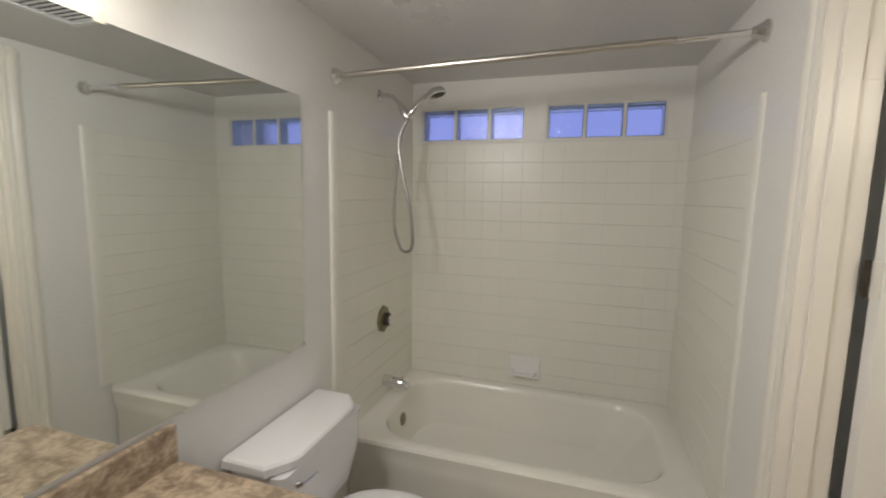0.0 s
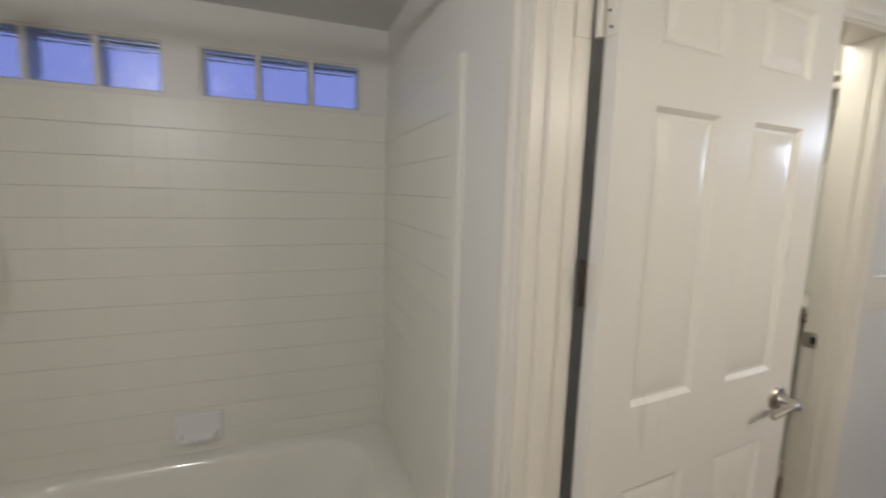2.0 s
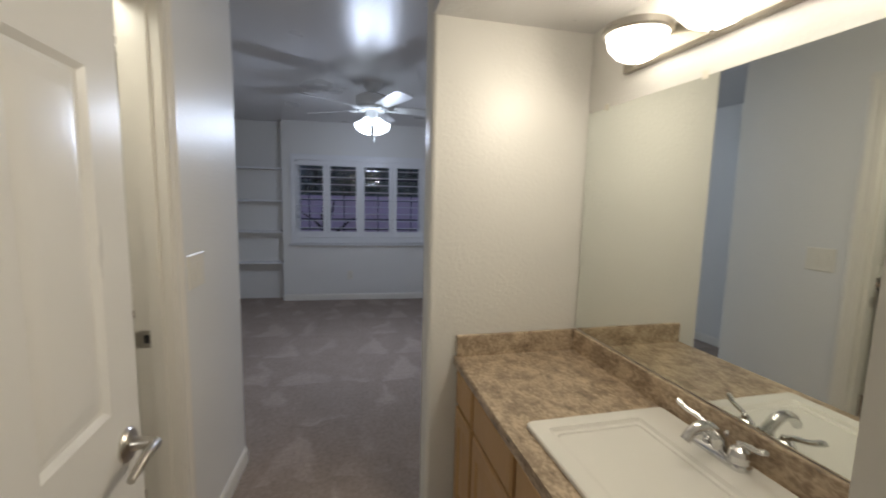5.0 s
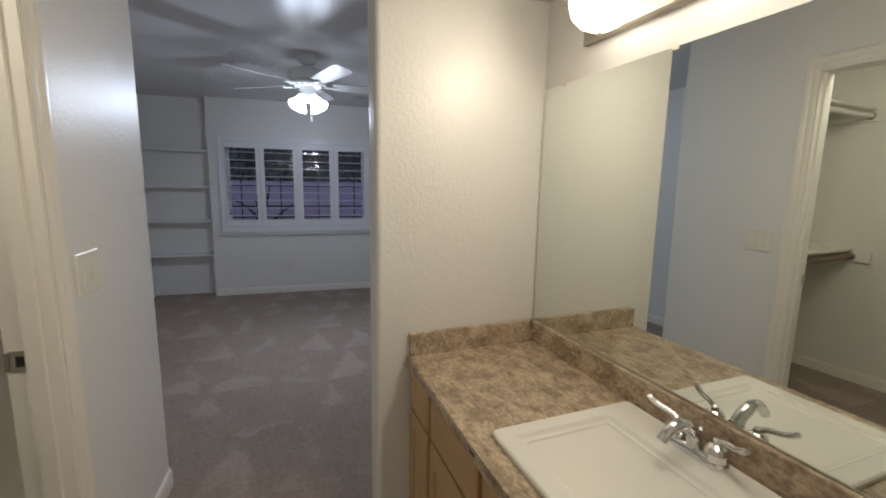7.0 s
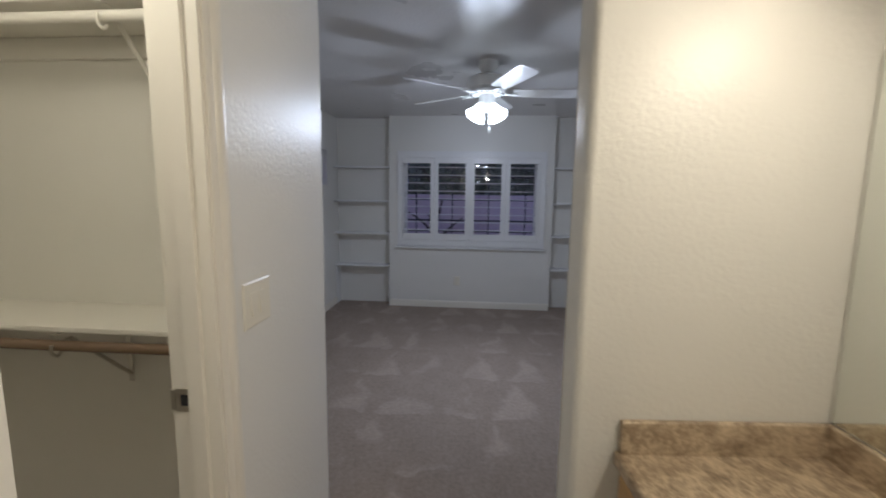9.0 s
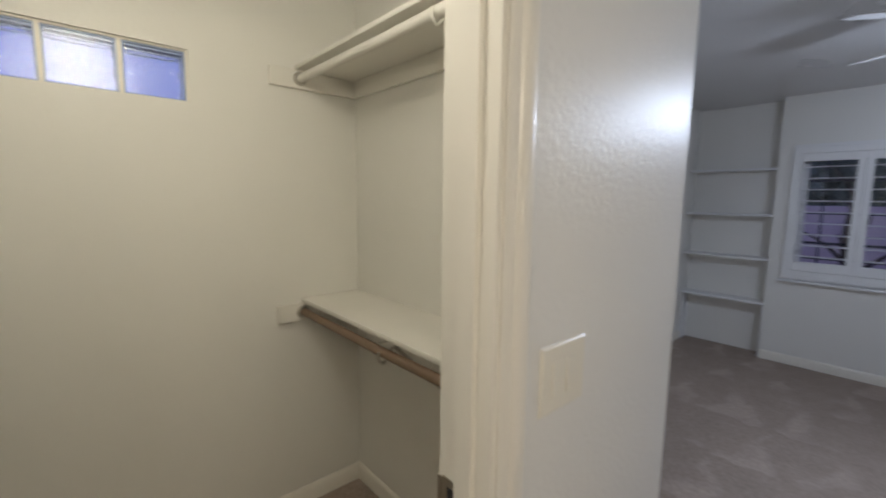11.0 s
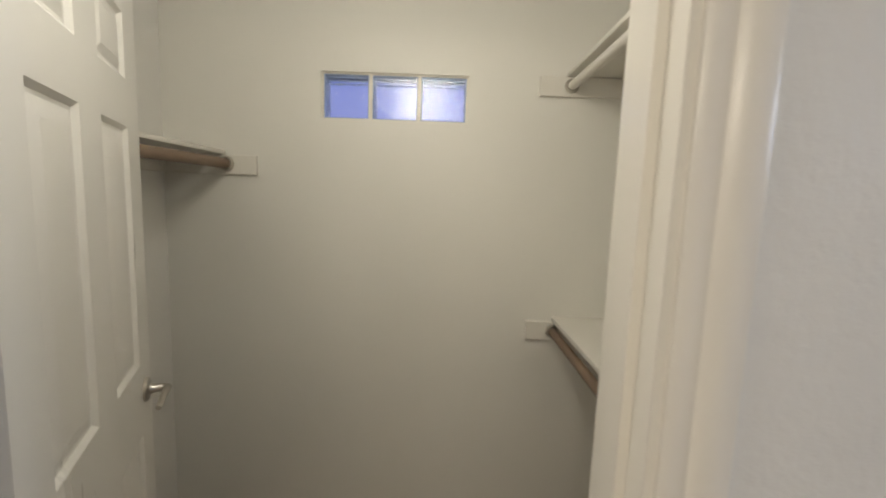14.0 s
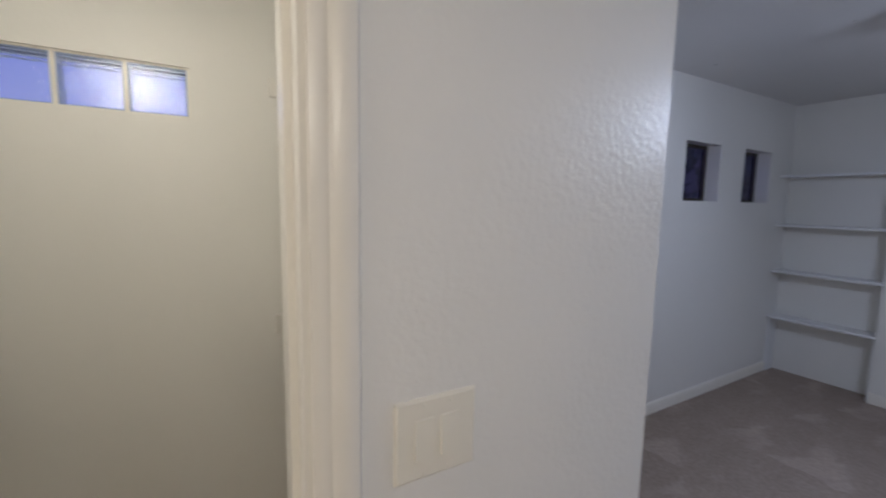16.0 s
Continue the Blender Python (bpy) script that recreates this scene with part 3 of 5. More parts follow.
def six_panel_door(name, label, m):
    door = thing(name, label, "door", m)
    holes = [(a, b, c, d) for a, b in PX for c, d in PZ]
    bm = slab("y", 0.0, 0.035, 0.0, DW, DZ0, DZ1, holes)
    part("leaf", bm, DOOR, door, "", None)

    def rect(x0, x1, z0, z1, ins, y):
        return [(x0 + ins, y, z0 + ins), (x1 - ins, y, z0 + ins), (x1 - ins, y, z1 - ins), (x0 + ins, y, z1 - ins)]
    for x0, x1 in PX:
        for z0, z1 in PZ:
            big = z1 - z0 > 0.2
            f = 0.030 if big else 0.020
            seq = ((0.0, 0.0), (0.003, 0.002), (0.011, 0.009), (0.018, 0.0095), (0.018 + f, 0.003), (0.020 + f, 0.0028))
            bm = loft([rect(x0, x1, z0, z1, i, d) for i, d in seq], cap_first=False)
            loft([rect(x0, x1, z0, z1, i, 0.035 - d) for i, d in seq], bm, cap_first=False)
            part("door_panel", bm, DOOR, door, "", 12)
    for z in (0.25, 1.29, 1.80):
        b = box((-0.004, 0.004, z - 0.045), (0.0005, 0.034, z + 0.045))
        hinge = part("hinge", b, NICKEL if z < 1.0 else TRIM, door, "painted butt hinge", None)
        # the lower two knuckles are coloured darker than the top one
        part("knuckle", tube([(-0.013, 0.036, z - 0.046), (-0.013, 0.036, z + 0.046)], 0.0075, 10), TRIM if z > 1.5 else DARKMETAL, hinge)
        for dz in (-0.03, 0, 0.03) if z > 1.5 else ():
            part("screw", lathe(((0.0035, 0), (0.003, 0.0012)), 8, m=Matrix.Translation((-0.004, 0.018 + 0.006 * (dz == 0), z + dz)) @ pose(0, 0, 0, 0, -90)), DARKMETAL, hinge)
    lever_set(door, DW - 0.066, 0.932, -1, -1)
    lever_set(door, DW - 0.066, 0.932, 1, -1)
    part("latch_plate", box((DW, 0.006, 0.905), (DW + 0.0012, 0.029, 0.96)), NICKEL, door)
    return door


six_panel_door("bathroom_door", "open cream six-panel door with nickel lever", pose(0.898, 1.297, 0, 0, 0, 5.2))
six_panel_door("closet_door", "cream six-panel closet door standing open inward", pose(1.497, 1.676, 0, 0, 0, 114.0))
# hinge leaves let into the jamb
for z in (1.80,):
    tagged(part("jamb_hinge_leaf", box((PART_E - 0.036, DOOR_Y[1] - JT - 0.0018, z - 0.045), (PART_E + 0.002, DOOR_Y[1] - JT - 0.0002, z + 0.045)), TRIM, None), "hinge plate screwed to the door jamb", "hinge", "jamb hinges")
strike = thing("strike_plate", "nickel strike plate on the closet jamb", "strike plate")
part("plate", slab("x", DOOR_X[1] - JT - 0.0022, DOOR_X[1] - JT - 0.0004, HALL_N2 - 0.05, HALL_N2 - 0.005, 0.905, 0.965, [(HALL_N2 - 0.038, HALL_N2 - 0.018, 0.92, 0.95)]), NICKEL, strike)
part("strike_lip", box((DOOR_X[1] - JT - 0.003, HALL_N2 - 0.005, 0.91), (DOOR_X[1] - JT - 0.0004, HALL_N2 + 0.006, 0.96)), NICKEL, strike)
part("latch_hole", box((DOOR_X[1] - JT - 0.0004, HALL_N2 - 0.038, 0.92), (DOOR_X[1] - JT - 0.0001, HALL_N2 - 0.018, 0.95)), HOLE_SHADE, strike)


# ---- switch plates and outlets ----
def cover_plate(name, label, m, width, height, gangs, kind_):
    t = thing(name, label, "switch" if kind_ == "switch" else "outlet", m)
    ring = lambda ins, y: [(-width / 2 + ins, y, -height / 2 + ins), (width / 2 - ins, y, -height / 2 + ins), (width / 2 - ins, y, height / 2 - ins), (-width / 2 + ins, y, height / 2 - ins)]
    part("cover", loft([ring(0, -0.0003), ring(0, -0.003), ring(0.004, -0.0062)]), PLASTIC, t)
    for g in range(gangs):
        cx = (g - (gangs - 1) / 2) * 0.046
        if kind_ == "switch":
            r2 = lambda ins, y0, y1: [(cx - 0.0165 + ins, y0, -0.033 + ins), (cx + 0.0165 - ins, y0, -0.033 + ins), (cx + 0.0165 - ins, y1, 0.033 - ins), (cx - 0.0165 + ins, y1, 0.033 - ins)]
            part("rocker", loft([r2(0, -0.0062, -0.0062), r2(0.001, -0.0105, -0.0075)]), PLASTIC, t)
        else:
            for dz in (-0.02, 0.02):
                part("socket", lathe(((0.016, 0), (0.0155, 0.002)), 16, m=Matrix.Translation((cx, -0.0062, dz)) @ pose(0, 0, 0, 90)), PLASTIC, t)
                for dx in (-0.006, 0.006):
                    part("slot", box((cx + dx - 0.0015, -0.0088, dz - 0.002), (cx + dx + 0.0015, -0.0081, dz + 0.007)), HOLE_SHADE, t)
        for dz in (-height / 2 + 0.011, height / 2 - 0.011):
            part("screw", lathe(((0.003, 0), (0.002, 0.001)), 8, m=Matrix.Translation((cx, -0.006, dz)) @ pose(0, 0, 0, 90)), PLASTIC, t)
    return t


cover_plate("light_switch", "ivory double rocker switch plate beside closet door", pose(2.428, HALL_N, 1.137), 0.142, 0.130, 2, "switch")
cover_plate("wall_outlet", "white double outlet below the shutters", pose(BED_E, 1.155, 0.345, 0, 0, -90), 0.075, 0.118, 1, "outlet")


# ---- bathroom ----
def wall_mirror(name, label, m, width, height, clips):
    """Plate mirror in its own plane: x along the wall, y out of it towards minus."""
    t = thing(name, label, "mirror", m)
    part("mirror_plate", box((0, -0.006, 0), (width, -0.0015, height), 0.0008, 1), MIRROR, t)
    for cx, cz in clips:
        s = 1 if cz > height / 2 else -1
        b = box((cx - 0.011, -0.0095, cz - 0.010), (cx + 0.011, -0.0065, cz + 0.008 * s + 0.006), 0.001, 1)
        part("mirror_clip", b, PLASTIC, t, "clear plastic mirror clip")
    return t


wall_mirror("bathroom_mirror", "large frameless mirror on the bathroom wall", pose(BATH_W, -0.25, 0.893, 0, 0, 90), 1.672, 0.928, ((1.15, 0.0), (1.0, 0.93), (0.45, 0.93), (0.45, 0.0)))


def permuted(bm):
    """Lays a wall slab down: its face way becomes z."""
    for v in bm.verts:
        v.co = Vector((v.co.y, v.co.z, v.co.x))
    return bm


def round_edges(bm, test, r, seg=4):
    edges = [e for e in bm.edges if all(test(v.co) for v in e.verts)]
    bmesh.ops.bevel(bm, geom=edges, offset=r, segments=seg, affect='EDGES', profile=0.5)
    return bm


b = box((BATH_W + 0.002, -0.60, 0.740), (-0.20, 0.852, 0.777))
round_edges(b, lambda c: abs(c.x + 0.20) < 1e-4, 0.012)
top1 = thing("bathroom_countertop", "brown stone-look laminate countertop with backsplash", "countertop")
part("top", b, LAMINATE, top1)
part("backsplash", round_edges(box((BATH_W + 0.002, -0.60, 0.777), (BATH_W + 0.022, 0.852, 0.879)), lambda c: abs(c.z - 0.879) < 1e-4, 0.006), LAMINATE, top1)
cab1 = thing("bathroom_vanity_cabinet", "light oak vanity cabinet under the countertop", "cabinet")
part("body", box((BATH_W + 0.002, -0.58, 0.0), (-0.24, 0.83, 0.738)), OAK, cab1)
for k in range(3):
    y0 = -0.55 + k * 0.46
    part("cabinet_door", box((-0.239, y0, 0.12), (-0.221, y0 + 0.43, 0.70), 0.004), OAK, cab1)

# toilet, facing away from the mirror wall
TY = 1.25
toilet = thing("toilet", "white porcelain toilet with closed seat beside the tub", "toilet")
part("tank", loft([rounded_rect(BATH_W + 0.012, TY - 0.20, -0.575, TY + 0.20, 0.03, 0.38), rounded_rect(BATH_W + 0.010, TY - 0.228, -0.55, TY + 0.228, 0.03, 0.52), rounded_rect(BATH_W + 0.010, TY - 0.236, -0.546, TY + 0.236, 0.03, 0.652)]), PORCELAIN, toilet)


def lid_ring(ins, z):
    x0, x1, y0, y1, c = BATH_W + 0.006 + ins, -0.540 - ins, TY - 0.250 + ins, TY + 0.242 - ins, 0.060
    return [(x0, y0, z), (x1 - c, y0, z), (x1 - 0.012, y0 + c, z), (x1, y0 + c + 0.03, z), (x1, y1 - c - 0.03, z), (x1 - 0.012, y1 - c, z), (x1 - c, y1, z), (x0, y1, z)]


part("tank_lid", loft([lid_ring(0.006, 0.652), lid_ring(0.0, 0.658), lid_ring(0.0, 0.682), lid_ring(0.006, 0.690), lid_ring(0.012, 0.692)]), PORCELAIN, toilet, "", 25)
lev = part("flush_lever", lathe(((0.012, 0), (0.012, 0.006), (0.008, 0.012)), 14, m=Matrix.Translation((-0.547, TY - 0.17, 0.60)) @ pose(0, 0, 0, 0, 90)), CHROME, toilet, "chrome flush lever")
part("lever", tube([(-0.533, TY - 0.17, 0.60), (-0.528, TY - 0.14, 0.597), (-0.528, TY - 0.095, 0.592)], [0.006, 0.005, 0.0065], 10), CHROME, lev)


def egg(x0, x1, w, z, n=28):
    out = []
    for k in range(n):
        a = 2 * math.pi * k / n
        s = math.cos(a)
        out.append(((x0 + x1) / 2 + (x1 - x0) / 2 * s, TY + w * math.sin(a) * (1.0 - 0.12 * s), z))
    return out


part("bowl", loft([egg(-0.62, -0.22, 0.11, 0.0), egg(-0.60, -0.24, 0.10, 0.06), egg(-0.60, -0.20, 0.11, 0.18), egg(-0.60, -0.10, 0.15, 0.28), egg(-0.60, -0.06, 0.160, 0.35), egg(-0.60, -0.06, 0.160, 0.362)]), PORCELAIN, toilet)
part("seat", loft([egg(-0.54, -0.055, 0.160, 0.363), egg(-0.545, -0.05, 0.164, 0.370), egg(-0.54, -0.055, 0.160, 0.380)]), PORCELAIN, toilet)
part("seat_lid", loft([egg(-0.545, -0.052, 0.160, 0.381), egg(-0.55, -0.048, 0.163, 0.388), egg(-0.535, -0.06, 0.150, 0.396), egg(-0.50, -0.10, 0.12, 0.398)]), PORCELAIN, toilet)

# bathtub
TUB_Y0, RIM = 1.705, 0.362
tub = thing("bathtub", "cream enamelled alcove bathtub, empty and clean", "bathtub")
X0, X1, Y0, Y1 = BATH_W + 0.004, TUB_E - 0.004, TUB_Y0, TUB_N - 0.004
basin = [rounded_rect(X0, Y0 + 0.022, X1, Y1, 0.01, 0.0, 8), rounded_rect(X0, Y0 + 0.022, X1, Y1, 0.01, 0.217, 8), rounded_rect(X0, Y0 + 0.008, X1, Y1, 0.01, 0.252, 8),
         rounded_rect(X0, Y0 + 0.012, X1, Y1, 0.012, 0.277, 8), rounded_rect(X0, Y0 + 0.004, X1, Y1, 0.012, 0.322, 8), rounded_rect(X0, Y0, X1, Y1, 0.014, 0.347, 8), rounded_rect(X0, Y0 + 0.008, X1, Y1, 0.016, 0.360, 8),
         rounded_rect(X0 + 0.012, Y0 + 0.022, X1 - 0.012, Y1 - 0.012, 0.03, RIM, 8), rounded_rect(X0 + 0.085, Y0 + 0.070, X1 - 0.10, Y1 - 0.055, 0.21, RIM - 0.002, 8),
         rounded_rect(X0 + 0.098, Y0 + 0.083, X1 - 0.115, Y1 - 0.068, 0.205, RIM - 0.012, 8), rounded_rect(X0 + 0.105, Y0 + 0.092, X1 - 0.13, Y1 - 0.077, 0.20, RIM - 0.04, 8),
         rounded_rect(X0 + 0.125, Y0 + 0.115, X1 - 0.22, Y1 - 0.10, 0.18, 0.16, 8), rounded_rect(X0 + 0.145, Y0 + 0.135, X1 - 0.27, Y1 - 0.12, 0.16, 0.095, 8),
         rounded_rect(X0 + 0.19, Y0 + 0.18, X1 - 0.33, Y1 - 0.165, 0.12, 0.072, 8), rounded_rect(X0 + 0.30, Y0 + 0.29, X1 - 0.5, Y1 - 0.29, 0.06, 0.07, 8)]
part("tub_shell", loft(basin), ENAMEL, tub, "", 40)
part("overflow_plate", lathe(((0.036, 0), (0.036, 0.003), (0.028, 0.008), (0.010, 0.009)), 24, m=Matrix.Translation((X0 + 0.113, 2.13, 0.245)) @ pose(0, 0, 0, 0, 84)), OLDMETAL, tub, "tarnished round overflow plate")
part("drain", lathe(((0.034, 0), (0.034, 0.002), (0.022, 0.003), (0.020, 0.001)), 20, m=Matrix.Translation((X0 + 0.32, 2.11, 0.0725))), OLDMETAL, tub, "tarnished drain ring")

# shower fittings on the west tub wall
VY = 2.105
valve = thing("shower_valve", "tarnished octagonal shower valve plate with knob", "shower valve")
part("escutcheon", lathe(((0.074, 0.0), (0.074, 0.004), (0.064, 0.012), (0.05, 0.016)), 8, m=Matrix.Translation((BATH_W + 0.010, VY, 0.811)) @ pose(0, 0, 0, 0, 90)), OLDMETAL, valve, "", 20)
part("stem_cup", lathe(((0.036, 0), (0.036, 0.02), (0.028, 0.024), (0.027, 0.006)), 20, m=Matrix.Translation((BATH_W + 0.024, VY, 0.811)) @ pose(0, 0, 0, 0, 90), close=False), DARKMETAL, valve)
part("knob", lathe(((0.020, 0), (0.024, 0.012), (0.024, 0.03), (0.018, 0.036)), 10, m=Matrix.Translation((BATH_W + 0.024, VY, 0.811)) @ pose(0, 0, 0, 0, 90)), CHROME, valve, "", 20)
spout = thing("tub_spout", "chrome tub spout with diverter knob", "tub spout")
part("spout_body", tube([(BATH_W + 0.010, 2.12, 0.462), (BATH_W + 0.05, 2.12, 0.462), (BATH_W + 0.10, 2.12, 0.456), (BATH_W + 0.135, 2.12, 0.447), (BATH_W + 0.148, 2.12, 0.428)], [0.030, 0.029, 0.027, 0.026, 0.021], 20), CHROME, spout)
part("diverter_knob", lathe(((0.004, 0), (0.004, 0.012), (0.008, 0.014), (0.007, 0.02)), 12, m=Matrix.Translation((BATH_W + 0.12, 2.12, 0.472))), CHROME, spout)
SY = 2.085
shower = thing("hand_shower", "chrome hand shower on arm with hanging metal hose", "shower")
part("flange", lathe(((0.030, 0), (0.030, 0.003), (0.018, 0.010), (0.012, 0.014)), 20, m=Matrix.Translation((BATH_W + 0.0005, SY, 1.972)) @ pose(0, 0, 0, 0, 90)), CHROME, shower)
part("shower_arm", tube(curve_points([(BATH_W + 0.01, SY, 1.972), (BATH_W + 0.06, SY, 1.968), (BATH_W + 0.10, SY, 1.935), (BATH_W + 0.125, SY, 1.90)], 5), 0.0105, 12), CHROME, shower)
part("diverter", tube([(BATH_W + 0.118, SY, 1.912), (BATH_W + 0.128, SY, 1.893), (BATH_W + 0.143, SY, 1.868), (BATH_W + 0.153, SY, 1.850)], [0.015, 0.021, 0.021, 0.016], 14), CHROME, shower)
part("holder", tube([(BATH_W + 0.132, SY, 1.862), (BATH_W + 0.162, SY, 1.872), (BATH_W + 0.182, SY, 1.888)], [0.017, 0.019, 0.016], 12), CHROME, shower)
part("wand", tube(curve_points([(BATH_W + 0.165, SY, 1.868), (BATH_W + 0.205, SY, 1.912), (BATH_W + 0.25, SY, 1.950), (BATH_W + 0.285, SY, 1.968)], 4), [0.011, 0.011, 0.012, 0.012, 0.012, 0.013, 0.013, 0.014, 0.014, 0.016, 0.018, 0.022, 0.026], 12), CHROME, shower)
head = part("spray_head", lathe(((0.012, 0.034), (0.036, 0.026), (0.046, 0.010), (0.046, 0.0), (0.040, -0.004)), 24, m=Matrix.Translation((BATH_W + 0.305, SY, 1.960)) @ pose(0, 0, 0, 0, -18)), CHROME, shower)
part("spray_face", lathe(((0.036, -0.0042), (0.030, -0.007), (0.010, -0.008)), 24, m=Matrix.Translation((BATH_W + 0.305, SY, 1.960)) @ pose(0, 0, 0, 0, -18)), DARKMETAL, head)
hose = curve_points([(BATH_W + 0.150, SY, 1.852), (BATH_W + 0.115, SY + 0.01, 1.78), (BATH_W + 0.085, SY + 0.02, 1.62), (BATH_W + 0.075, SY + 0.02, 1.36), (BATH_W + 0.105, SY + 0.02, 1.21), (BATH_W + 0.150, SY + 0.015, 1.185), (BATH_W + 0.180, SY + 0.01, 1.23), (BATH_W + 0.170, SY, 1.40), (BATH_W + 0.128, SY - 0.01, 1.60), (BATH_W + 0.110, SY - 0.01, 1.74), (BATH_W + 0.140, SY, 1.83), (BATH_W + 0.167, SY, 1.868)], 14)
part("hose", tube(hose, [0.0075 + 0.0007 * (i % 2) for i in range(len(hose))], 10), HOSE, shower, "ribbed metal shower hose")

rod = thing("shower_curtain_rod", "bare brushed metal tension shower curtain rod", "curtain rod")
RZ, RY0, RY1 = 1.968, 1.665, 1.70
part("rod_tube", tube([(BATH_W + 0.02, RY0, RZ - 0.015), (0.50, RY0 + 0.03, RZ + 0.024)], 0.0125, 16), NICKEL, rod)
part("inner_tube", tube([(0.50, RY0 + 0.03, RZ + 0.024), (TUB_E - 0.02, RY1, RZ + 0.032)], 0.0105, 16), CHROME, rod)
for x, y, z, s in ((BATH_W, RY0, RZ - 0.015, 1), (TUB_E, RY1, RZ + 0.032, -1)):
    part("end_cup", lathe(((0.036, 0), (0.036, 0.006), (0.028, 0.016), (0.018, 0.034), (0.015, 0.044)), 8, m=Matrix.Translation((x + s * 0.0008, y, z)) @ pose(0, 0, 0, 0, 90 * s)), CHROME, rod, "", 20)

soap = thing("soap_dish", "white ceramic soap dish set in the tiles", "soap dish")
SX, SZ = -0.028, 0.47
part("back_plate", loft([[(SX + sx * (0.088 - i), y, SZ + sz * (0.064 - i)) for sx, sz in ((-1, -1), (1, -1), (1, 1), (-1, 1))] for i, y in ((0, TUB_N - 0.010), (0, TUB_N - 0.018), (0.006, TUB_N - 0.023))]), PORCELAIN, soap, "", 25)
dish = [[(SX + sx * w, y, z) for sx, y, z in ((-1, TUB_N - 0.022, zt), (1, TUB_N - 0.022, zt), (0.82, yf, zt - 0.004), (-0.82, yf, zt - 0.004))] for w, zt, yf in ((0.055, SZ - 0.045, TUB_N - 0.045), (0.068, SZ - 0.028, TUB_N - 0.078), (0.070, SZ - 0.012, TUB_N - 0.084), (0.064, SZ - 0.010, TUB_N - 0.078), (0.055, SZ - 0.026, TUB_N - 0.066))]
part("tray", loft(dish), PORCELAIN, soap, "", 30)


# closet ceiling light: unseen fixture, added to go with the closet lamp
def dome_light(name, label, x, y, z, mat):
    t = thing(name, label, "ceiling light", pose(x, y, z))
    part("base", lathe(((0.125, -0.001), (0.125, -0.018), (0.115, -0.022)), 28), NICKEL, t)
    part("diffuser", lathe(((0.112, -0.022), (0.108, -0.04), (0.085, -0.062), (0.045, -0.075), (0.008, -0.079)), 28), mat, t, "lit glass diffuser of the assumed fixture")


dome_light("closet_ceiling_light", "assumed round glass ceiling light, out of view", 1.85, 1.82, CEIL, DOMEGLASS)


vent = thing("ceiling_vent", "grey louvred exhaust vent in the bathroom ceiling", "vent", pose(0.12, 1.22, LOW))
part("vent_frame", permuted(slab("x", -0.016, -0.0006, -0.14, 0.14, -0.14, 0.14, [(-0.115, 0.115, -0.115, 0.115)])), WHITE, vent, "", None)
part("backing", box((-0.116, -0.116, -0.004), (0.116, 0.116, -0.001)), HOLE_SHADE, vent)
for k in range(9):
    part("slat", box((-0.114, -0.104 + 0.026 * k - 0.008, -0.013), (0.114, -0.104 + 0.026 * k + 0.004, -0.011)), WHITE, vent)


# ---- glass blocks ----
def glass_block_row(name, label, x0, x1, y, z0, z1, depth):
    t = thing(name, label, "window", None, "", "structure")
    gap = 0.014
    w = (x1 - x0 - 2 * gap - 0.016) / 3
    part("mortar", slab("y", y + 0.012, y + depth, x0 - 0.0005, x1 + 0.0005, z0 - 0.0005, z1 + 0.0005, [(x0 + 0.008 + k * (w + gap), x0 + 0.008 + k * (w + gap) + w, z0 + 0.006, z1 - 0.006) for k in range(3)]), TRIM, t, "white painted mortar bars")
    for k in range(3):
        a = x0 + 0.008 + k * (w + gap)
        c, d = z0 + 0.006, z1 - 0.006
        blk = part("glass_block", slab("y", y + 0.020, y + depth - 0.005, a + 0.0004, a + w - 0.0004, c + 0.0004, d - 0.0004, [(a + 0.005, a + w - 0.005, c + 0.005, d - 0.005)]), BLOCKSIDE, t, "pale blue glass block")
        for yy in (y + 0.026, y + depth - 0.012):
            p = part("pane", box((a + 0.0052, yy, c + 0.0052), (a + w - 0.0052, yy + 0.005, d - 0.0052)), BLOCKGLASS, blk)
            p.visible_shadow = False
        for i in range(3):
            zz = d - 0.0052 - 0.0085 * i
            part("rib", box((a + 0.0052, y + 0.034 + 0.022 * i, zz - 0.006), (a + w - 0.0052, y + 0.040 + 0.022 * i, zz)), BLOCKSIDE, blk)
    return t


glass_block_row("window_1", "row of three glass blocks above the tub", *TUB_WIN[0], TUB_N, *WIN_Z, 0.11)
glass_block_row("window_2", "row of three glass blocks above the tub", *TUB_WIN[1], TUB_N, *WIN_Z, 0.11)
glass_block_row("window_3", "row of three glass blocks in the closet", *CLOSET_WIN, CLOSET_N, *WIN_Z, 0.11)


# ---- closet ----
def closet_rod(name, label, mat, x, y0, y1, z, r):
    t = thing(name, label, "closet rod")
    part("pole", tube([(x, y0, z), (x, (y0 + y1) / 2, z - 0.004), (x, y1, z)], r, 16), mat, t)
    part("end_cup", lathe(((r + 0.011, 0), (r + 0.011, 0.004), (r + 0.006, 0.014)), 20, m=Matrix.Translation((x, y1 + 0.014, z)) @ pose(0, 0, 0, 90)), NICKEL, t, "metal rod cup")
    return t


def cleat(label, lo, hi):
    tagged(part("shelf_cleat", box(lo, hi, 0.002, 1), SHELF, None), label, "cleat", "shelf cleats")


